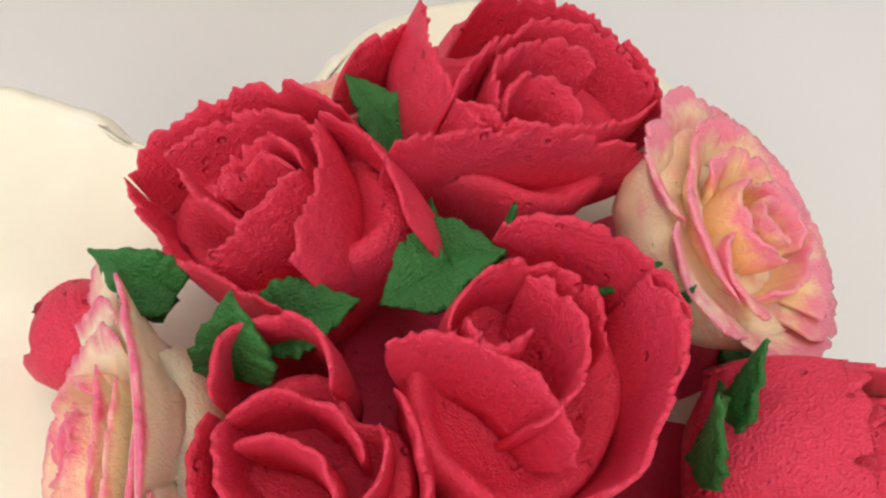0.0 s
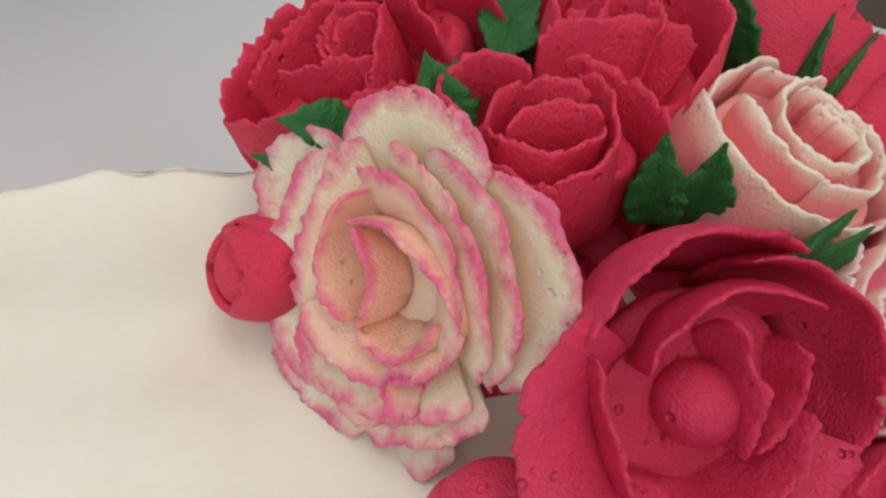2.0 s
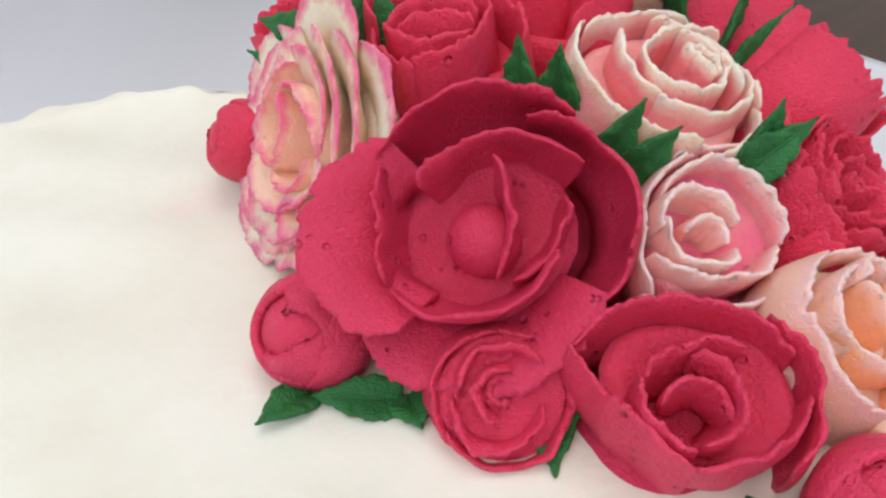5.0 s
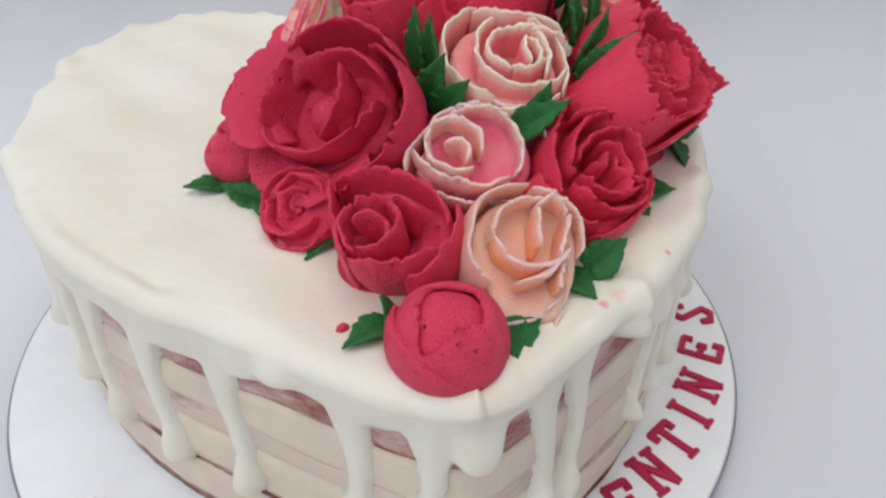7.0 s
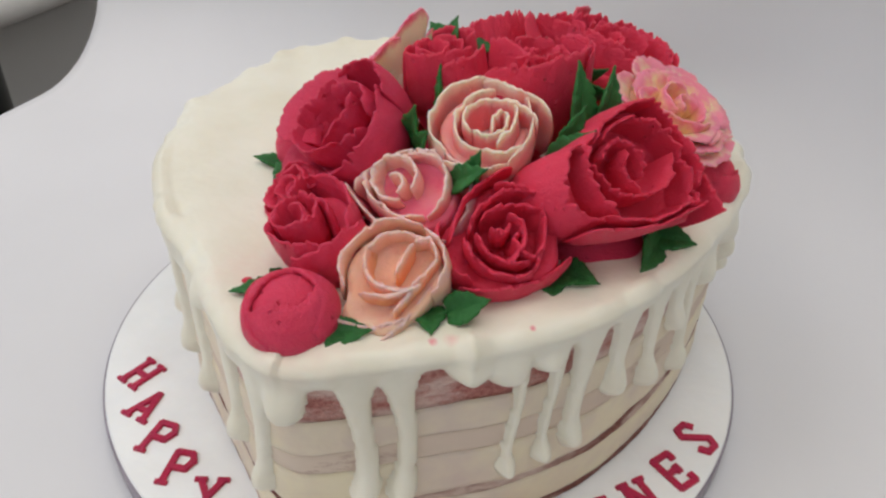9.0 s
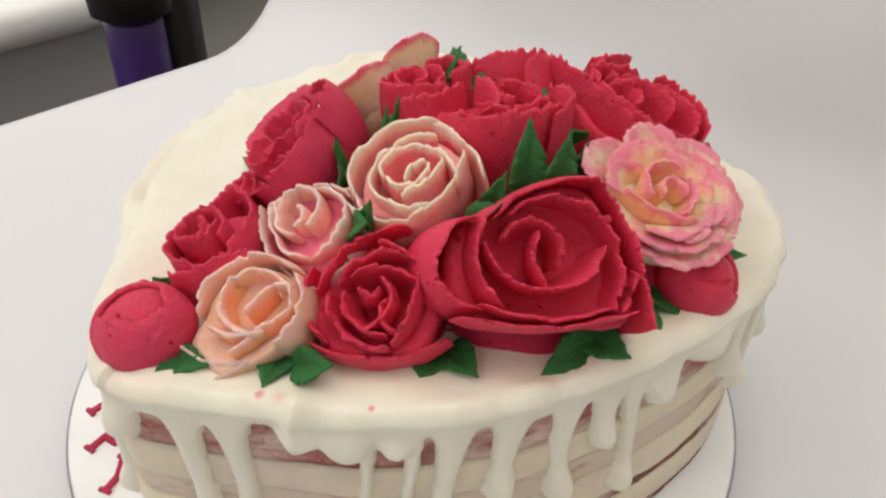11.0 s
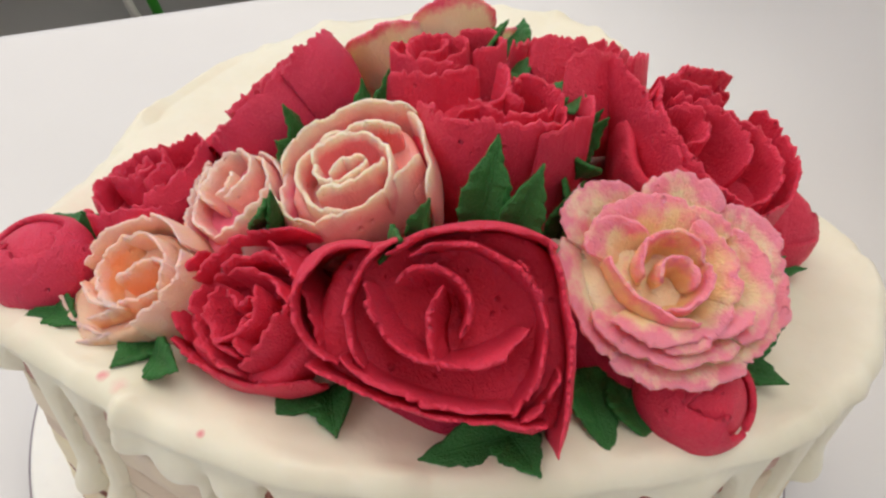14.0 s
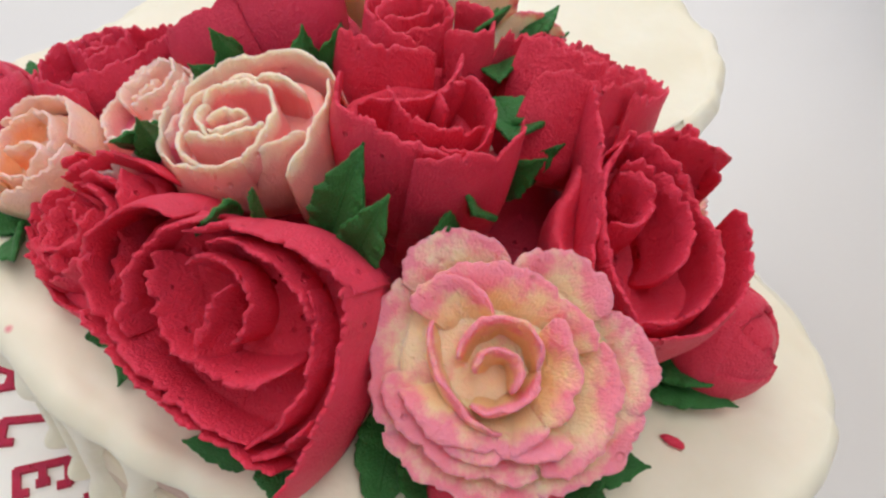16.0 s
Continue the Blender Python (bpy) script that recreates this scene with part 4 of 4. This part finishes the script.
rose("rose", (-28, 12, 126), (-0.84, 0.15, 0.5), 32, 27, CREAM_PINK, 2, "large cream buttercream rose with pink ragged petal edges", [
    (28, 12, -2, 37, -3, 0, 25, -20, -2), (26, -18, -3, 15, -33, -4, -12, -26, -5), (27, 13, -3, 18, 32, -3, 5, 31, -4),
    (7, 32, -5, -12, 28, -4, -23, 16, -4), (-15, 29, -5, -26, 17, -4, -28, 3, -4), (-29, 27, -8, -37, 11, -7, -27, -16, -7),
    (-27, 6, -5, -25, -11, -4, -16, -24, -4), (29, 7, -1, 8, 19, -1, -6, 21, -2), (29, 0, 0, 10, -20, 0, -10, -22, -2),
    (24, 6, 1, 12, -15, 1, -9, -16, 0), (-5, 19, 0, -15, 1, 0, -8, -16, 0), (19, 3, 2, 6, 12, 2, -6, 7, 1, "cup"),
    (13, 6, 3, 12, -7, 3, -2, -18, 2, "cup"), (12, 5, 3, 3, 0, 2, -6, 4, 1, "cup"), (-6, 4, 1, -9, -5, 1, -1, -13, 1, "cup"),
    (-14, -12, -1, -18, -4, 0, -19, -11, -2), (28, -7, -2, 10, -26, -2, -12, -24, -4), (-19, 14, -2, -22, -4, -2, -15, -21, -3),
    (-10, 22, -3, -22, 11, -3, -24, -6, -4), (26, 14, -2, 12, 25, -2, -4, 27, -3),
], "open", ('none', 0.2), jag=0.65, waist=0.8, hollow=10)
rose("rose", (39, -41, 144), (0, -0.3, 0.95), 21, 34, PINK_CREAM, 3, "pink buttercream rose with cream petal edges", [
    (-9, -22, -3, 2, -23, -4, 13, -17, -5), (13, -18, -3, 16, 1, -2, 10, 13, -1), (21, 9, -3, 8, 16, -2, -7, 18, -1),
    (-5, 20, -1, -19, 5, -1, -9, -19, -2), (-1, 13, 0, -9, 3, 0, -9, -7, 0), (-10, -6, 0, -3, -15, -1, 16, -10, -2),
    (-1, 6, 1, 10, 6, 1, 18, 0, 0), (8, -14, 1, 11, -4, 1, 9, 5, 1), (-2, -10, 1, 4, -11, 1, 10, -7, 1),
    (5, -9, 1, 4, -5, 2, 6, 1, 2), (6, 1, 2, 8, -2, 1, 7, -9, 1), (-2, -11, 1, -7, -2, 1, 1, 6, 1),
], "cup", ('none', 0.2), jag=0.6, waist=0.95, hollow=11.5, rim=8)
rose("rose", (20, -71, 127), (-0.05, -0.55, 0.83), 21, 30, ROSE_CREAM, 4, "small pale pink buttercream rose with deep pink edges", [
    (3, 15, -2, 21, 6, -2, 20, -13, -2), (-22, -3, -2, -9, -13, -2, 19, -16, -2), (8, 14, -2, -12, 8, -3, -19, -4, -3),
    (-6, 10, 0, 13, 6, 0, 11, -10, 0), (-16, 2, 0, -9, -8, 0, 10, -10, 0), (-12, 5, 1, -2, 9, 1, 3, -2, 1),
    (-10, 7, 1, -11, -2, 1, 0, -6, 1), (-7, 2, 0, -2, 2, 1, -2, -4, 0),
], "cup", ('none', 0.2), waist=0.86, hollow=8.5, rim=6.3)
rose("rose", (31, -107, 113), (0.1, -0.5, 0.86), 19, 26, PEACH, 5, "peach buttercream rose with pale pink edges", [
    (1, -18, -7, 8, -4, -7, 11, 8, -7), (-18, -14, -3, -7, -15, -5, 8, -6, -6), (-15, -5, -1, -17, 11, -1, 2, 22, -1),
    (3, 21, -1, 11, 16, -1, 12, 1, -2), (-9, -6, 0, 1, -4, 0, 8, 2, 0), (3, -9, -1, 6, -0, -1, 11, 12, 0),
    (-11, 11, 0, -8, 0, 0, 5, -0, 0), (-12, 7, 0, -8, 14, 0, 6, 16, 0), (0, 3, 1, 1, 10, 1, 2, 14, 1),
    (2, 14, 1, 9, 15, 1, 10, 11, 0),
], "cup", ('none', 0.2), jag=0.9, waist=1.04, hollow=9, rim=7)
rose("rose", (-6, -90, 120), (-0.22, -0.27, 0.94), 18, 28, BRIGHT, 6, "raspberry red buttercream rose on ivory icing", [
    (-15, 19, 0, -16, 7, -1, -14, -9, 0), (-14, 19, -1, 9, 10, -1, 14, -6, -1), (17, 2, -2, 12, -12, -2, -1, -19, -3),
    (-14, -8, 0, -4, -14, 0, 10, -12, -1), (-10, 7, 1, 1, 6, 1, 7, -0, 1), (-10, 8, 1, -14, 1, 1, -12, -7, 1),
    (-1, 5, 1, -0, -5, 1, -11, -7, 1), (-11, 2, 1, -5, 2, 1, -4, -7, 0),
], "cup", ('none', 0.2), jag=1.2, waist=0.98, hollow=14, rim=9.5)
rose("rose", (58, -81, 121), (0.22, -0.55, 0.8), 21, 30, RED, 7, "crimson buttercream rose with swirled petals", [
    (-8, -19, -4, 10, -13, -5, 24, 4, -9), (-20, 0, -1, -15, -12, -2, -4, -16, -3), (-15, -6, -1, -13, 12, 0, -3, 25, -1),
    (-7, 16, 2, 8, 17, 1, 23, 12, -1), (-10, -1, 0, -6, 12, 1, 5, 17, 1), (-11, -4, 0, -2, -11, -1, 13, -8, -1),
    (8, 16, 1, 13, 5, 1, 13, -7, -1), (-8, -1, 0, -1, -7, 0, 11, -5, 0), (-8, 3, 1, -2, 10, 1, 11, 12, 1),
    (-0, 8, 2, 5, 6, 1, 4, -7, 1), (6, 5, 0, 8, -3, 0, 13, -3, 0), (-4, 2, 0, 1, 2, 0, 1, 5, 0),
], "cup", ('none', 0.2), jag=1.4, waist=1.06, hollow=13, rim=9)
rose("rose", (99, -41, 132), (0.62, -0.38, 0.68), 29, 38, RED, 8, "very large crimson buttercream rose with a torn lower petal", [
    (-15, -30, 0, 5, -18, -1, 26, 4, 0), (-12, -23, 0, 4, -16, 0, 19, -0, 0), (-27, -4, -1, -32, -16, -1, -11, -24, -1),
    (-25, 2, 0, -22, -13, 0, -7, -20, 0), (-24, -2, 0, -18, 16, 0, -3, 29, -1), (-5, 28, 0, 16, 18, 0, 32, 2, 2),
    (-6, 20, -1, 11, 15, -1, 20, -1, 0), (18, 13, -1, 22, 7, -1, 22, 0, -1), (-22, -9, 0, 1, -8, -2, 7, 13, -1),
    (-21, 2, 0, -13, 15, 0, 4, 19, 0), (-18, -4, -1, -12, 7, -2, 0, -0, -3), (-11, 4, -2, -6, -4, -3, 3, -7, -3),
], "cup", ('none', 0.2), jag=1.5, waist=1.1, hollow=16, rim=11)
rose("rose", (103, 17, 137), (0.45, -0.1, 0.88), 29, 28, YELLOW_PINK, 9, "large yellow buttercream rose with pink ragged edges", [
    (-18, -23, -4, -27, -14, -4, -23, 1, -4), (-20, 1, -4, -23, 13, -4, -10, 22, -4), (-11, 21, -5, 1, 30, -5, 12, 26, -6),
    (9, 28, -6, 22, 19, -6, 27, 4, -6), (27, 7, -6, 26, -11, -7, 13, -27, -6), (14, -26, -6, -2, -29, -6, -19, -23, -5),
    (-18, -17, -3, -18, 4, -2, -2, 18, -3), (1, -27, -4, 16, -19, -4, 23, 4, -4), (-4, 20, -3, 14, 19, -3, 23, 5, -4),
    (5, -25, -2, 16, -10, -2, 18, 12, -2), (-9, -16, 0, 6, -13, 0, 14, -3, -1, "cup"), (-1, -11, 1, -8, 1, 1, 2, 5, 1, "cup"),
    (2, 5, 1, 9, -1, 1, 8, -9, 0, "cup"), (2, -8, 1, -1, -0, 1, 6, -1, 1, "cup"), (-12, -21, -2, -18, -13, -2, -11, -4, -1),
    (-9, 9, -1, 4, 13, -1, 14, 6, -2), (13, 7, -2, 19, -3, -2, 16, -15, -3),
], "open", ('none', 0.2), jag=0.6, waist=1, hollow=8.6)
rose("rose", (70, 47, 146), (0.28, 0.03, 0.96), 29, 42, RED, 10, "tall crimson buttercream rose with frilled inner petals", [
    (-34, -7, 0, -13, -7, -1, 21, -13, -2), (-17, 25, 0, -21, 7, 1, -16, -6, 0), (-30, 19, -6, -24, 21, -6, -14, 25, -5),
    (26, -6, -1, 23, 16, 0, -5, 25, 0), (-21, 0, 1, -7, -7, 1, 26, -1, 0), (24, -1, 1, 18, 14, 1, -7, 10, 1),
    (-22, -0, 2, -13, 8, 3, -7, 12, 3), (-13, -2, 2, -2, 11, 2, 13, 6, 1), (-11, -3, 1, -2, 3, 2, 2, -7, 1),
], "cup", ('none', 0.2), jag=1.2, waist=1, hollow=20, rim=12)
rose("rose", (41, -2, 152), (0.1, 0.02, 0.99), 25, 46, RED, 12, "tall crimson cup-shaped buttercream rose", [
    (7, 24, 2, 22, 14, 7, 25, -2, 8), (23, 8, 8, 17, -11, 6, -9, -17, -3), (-16, 11, -1, -4, 7, 0, 3, -13, 0),
    (-7, 10, 1, 7, 17, 1, 16, 1, 0), (8, 15, 2, 12, 4, 2, -1, -6, 1), (-4, 11, 0, -2, 6, 0, 5, 7, 1),
], "cup", ('none', 0.2), jag=1.2, waist=1, hollow=21, rim=12)
rose("rose", (8, -3, 150), (-0.12, -0.02, 0.99), 16, 42, RED, 13, "crimson buttercream rose with a folded outer petal", [
    (-9, 13, 1, 7, 18, 1, 7, 9, 1), (15, 6, 0, 14, -9, 0, 6, -18, -1), (12, 2, 1, 6, -8, 1, -14, -6, 0),
    (-10, 12, -1, -14, 5, -1, -14, -7, -1), (-8, 10, 1, 1, 10, 1, 8, -2, 1), (-8, 6, 1, 1, 2, 1, 3, -7, 1),
    (-8, 10, 1, -10, -0, 1, 2, -7, 1),
], "cup", ('none', 0.2), jag=1, waist=1, hollow=18, rim=11)
rose("rose", (12, 46, 145), (-0.35, 0.25, 0.9), 24, 40, RED, 14, "crimson buttercream rose with a deep hollow centre", [
    (-22, 21, -1, -2, 25, -1, 20, 6, -1), (15, 7, 0, 22, -7, -1, 21, -21, -2), (-22, 20, -1, -16, -3, -1, -2, -24, -1),
    (-13, 18, 0, 3, 17, 0, 14, 3, 0), (-10, 11, 1, -7, 0, 1, -2, -8, 0), (-10, -11, 1, -1, -9, 1, 10, -4, 1),
    (15, 4, 2, 11, -10, 2, 3, -20, 1), (-5, -0, 1, 2, 7, 1, 10, -3, 1), (-4, -0, 0, 3, 4, 0, 8, -2, 0),
], "cup", ('none', 0.2), jag=1.3, waist=1.04, hollow=19, rim=12)
RING = ring_petals([(-70, 0, 70, 16, 17, 16, -3), (40, 110, 180, 16, 17, 16, -3), (150, 220, 300, 16, 17, 16, -3), (0, 70, 140, 11, 12, 10, 0), (130, 220, 310, 11, 12, 10, 0), (-60, 20, 90, 7, 7, 6, 1)])
rose("rose", (36, 72, 128), (0.05, 0.55, 0.83), 17, 26, PALE, 15, "small cream buttercream rose with rosy edges", RING)
bud("rosebud", (2, -122, 105), (-0.05, -0.25, 0.95), 14.3, 21, BRIGHT, 21, "plump raspberry red buttercream bud near the cake's point")
rose("rosebud", (-31, -65, 110), (-0.45, -0.55, 0.7), 12, 22, BRIGHT, 22, "small half-open raspberry red buttercream bud tucked under a rose", ring_petals([
    (-75, 0, 75, 12, 12.5, 11.5, -3), (60, 130, 200, 11.5, 12.5, 12, -2), (180, 250, 320, 11.5, 12.5, 12, -1), (0, 80, 150, 8.5, 9, 8, 0), (150, 230, 320, 9, 9, 7, 1), (40, 140, 230, 5, 5, 4, 1)]), "cup", ("ring", 0.25), waist=1.05, hollow=4, group="buttercream buds on the cake")
bud("rosebud", (-26, 43, 113), (-0.75, 0.45, 0.45), 10, 17, RED, 23, "small crimson buttercream bud on ivory icing")
bud("rosebud", (-47, -24, 107), (-0.7, -0.1, 0.7), 11.5, 20, BRIGHT, 24, "plump raspberry red buttercream bud")
bud("rosebud", (119, 19, 104), (0.75, 0.1, 0.6), 14, 24, RED, 25, "crimson buttercream bud leaning over the cake's edge")
bud("rosebud", (78, 82, 110), (0.4, 0.6, 0.7), 14, 26, RED, 26, "crimson buttercream bud behind a tall rose")

# heap of buttercream that carries the flowers
FEET = [(2, -33, 104), (0, 4, 107), (42, -35, 112), (20, -56, 105), (26, -80, 100), (-4, -80, 100), (53, -64, 100), (76, -32, 110), (95, 16, 112), (62, 46, 108), (40, -5, 112), (8, -3, 112), (24, 34, 112), (34, 58, 108)]


def heap():
    xs, ys = np.linspace(-0.045, 0.125, 60), np.linspace(-0.11, 0.095, 70)
    g = np.zeros((60, 70, 3))
    for i, x in enumerate(xs):
        for j, y in enumerate(ys):
            z = max(((fz - 95) / 1000 + 0.004) * math.exp(-(((x - fx / 1000) ** 2 + (y - fy / 1000) ** 2) / 0.017**2)) for fx, fy, fz in FEET)
            g[i, j] = (x, y, TOP - 0.003 + z)
    v, f, uv = sheet(g, np.full((60, 70), 0.002), np.zeros((60, 70, 2)))
    f = [q for q in f if max(v[i][2] for i in q) > TOP - 0.001 and max(v[i][1] for i in q) < 0.066]
    mesh_object("flower_bed", v, f, DEEP, cake, "dark red heap of buttercream beneath the flowers", uvs=uv)


heap()

# ---- leaves: foot, tip, width, seed, upper face ----
for foot, tip, wide, seed, up in (
    ((69, -20, 132), (65, -14, 157), 14, 31, (0.8, -0.5, 0.3)), ((76, -15, 132), (77, -9, 155), 12, 32, (0.8, -0.5, 0.3)), ((76, -14, 134), (80, -11, 124), 10, 74, (0.9, -0.3, 0.3)), ((64, 12, 138), (73, 10, 146), 10, 33, (0.2, 0.3, 0.9)), ((67, 8, 134), (74, 1, 141), 10, 34, (0.5, 0.2, 0.8)), ((72, 2, 126), (76, 4, 146), 10, 76, (0.8, -0.3, 0.5)),
    ((64, -42, 128), (79, -46, 145), 12, 35, (0.2, -0.6, 0.8)), ((66, -34, 128), (73, -36, 150), 10, 36, (0.3, -0.8, 0.5)),
    ((34, -62, 124), (49, -70, 138), 11, 37, (0.0, -0.7, 0.7)), ((41, -62, 126), (45, -65, 141), 9, 38, (-0.2, -0.8, 0.6)),
    ((12, -42, 126), (16, -52, 147), 12, 39, (-0.4, -0.9, 0.2)), ((16, -46, 124), (23, -57, 140), 12, 40, (-0.5, -0.8, 0.3)),
    ((16, -22, 128), (14, -20, 150), 12, 41, (-0.9, -0.3, 0.2)), ((20, -28, 128), (17, -30, 150), 13, 42, (-0.9, -0.4, 0.2)),
    ((37, 25, 140), (49, 20, 146), 14, 43, (-0.1, -0.2, 1)), ((40, 22, 143), (27, 20, 141), 15, 44, (0, -0.2, 1)),
    ((3, 16, 138), (6, 23, 154), 14, 45, (-0.3, -0.5, 0.8)), ((9, 23, 138), (24, 20, 143), 14, 46, (-0.1, -0.3, 1)),
    ((40, 22, 125), (42, 36, 140), 11, 47, (0.7, 0.4, 0.6)), ((46, 20, 128), (54, 28, 146), 11, 48, (0.8, -0.2, 0.5)),
    ((-3, 34, 136), (-14, 42, 143), 12, 49, (-0.4, -0.3, 0.8)), ((-6, 36, 126), (-16, 48, 133), 9, 50, (-0.6, -0.4, 0.7)),
    ((46, 50, 130), (35, 67, 140), 13, 51, (0.1, -0.5, 0.9)),
    ((-40, -46, 99), (-54, -35, 101), 10, 52, (-0.3, -0.2, 1)), ((-38, -46, 99), (-42, -55, 101), 10, 53, (-0.3, -0.2, 1)), ((-52, -32, 98), (-65, -34, 101), 10, 54, (0, 0, 1)),
    ((-17, -62, 100), (-29, -78, 99), 13, 55, (-0.2, -0.1, 1)), ((-12, -62, 100), (-17, -66, 112), 11, 56, (-0.6, -0.3, 0.7)),
    ((-10, -108, 98), (-24, -116, 100), 11, 57, (-0.2, 0, 1)), ((-8, -106, 99), (-12, -109, 107), 10, 58, (-0.5, -0.3, 0.8)),
    ((16, -122, 98), (28, -116, 100), 11, 59, (0.2, -0.3, 1)), ((18, -116, 98), (18, -129, 99), 10, 60, (0.2, -0.4, 0.9)),
    ((47, -100, 100), (60, -96, 106), 12, 61, (0.3, -0.6, 0.8)), ((40, -99, 98), (46, -111, 99), 12, 62, (0.2, -0.4, 0.9)),
    ((72, -66, 98), (77, -78, 98), 14, 63, (0.3, -0.5, 0.8)), ((74, -62, 98), (90, -67, 100), 13, 64, (0.4, -0.4, 0.8)),
    ((106, -26, 98), (101, -51, 98), 15, 65, (0.5, -0.4, 0.8)), ((104, -28, 98), (119, -27, 99), 14, 66, (0.6, -0.2, 0.8)),
    ((98, -4, 103), (121, -9, 97), 16, 67, (0.6, 0, 0.8)), ((106, 2, 102), (122, 3, 97), 13, 68, (0.6, 0.1, 0.8)),
    ((112, 36, 100), (125, 43, 103), 11, 69, (0.6, 0.2, 0.8)), ((114, 34, 100), (125, 33, 99), 10, 70, (0.6, 0.1, 0.8)),
    ((108, 40, 102), (111, 54, 107), 12, 71, (0.5, 0.4, 0.7)), ((84, 60, 101), (94, 82, 103), 14, 72, (0.3, 0.2, 0.9)), ((82, 62, 104), (90, 82, 109), 12, 73, (0.2, 0, 0.9)),
):
    leaf(foot, tip, wide, seed, up)

# stray bits of red buttercream on the icing
def stray(x, y, turn, long, wide, seed, label):
    rng = np.random.default_rng(seed)
    v, f = lathe([(0.3, -0.2), (0.8, 0.0), (1.0, 0.35), (0.75, 0.75), (0.25, 0.95)], 18, rng, 0.09)
    c, s = math.cos(turn), math.sin(turn)
    v = [((x + long * px * c - wide * py * s) / 1000, (y + long * px * s + wide * py * c) / 1000, TOP + 0.0013 + 0.0016 * pz) for px, py, pz in v]
    tagged(mesh_object("buttercream_crumb", v, f, RED), label, "crumb")


stray(100.9, 65.3, 1.04, 3.5, 1.3, 5, "small raspberry red crumb of buttercream on ivory icing")
stray(-22.5, -107.2, 0.6, 1.9, 1.4, 6, "tiny raspberry red crumb of buttercream beside a bud")
stray(-19.0, -110.2, 2.0, 1.1, 0.9, 7, "tiny raspberry red crumb of buttercream beside a bud")
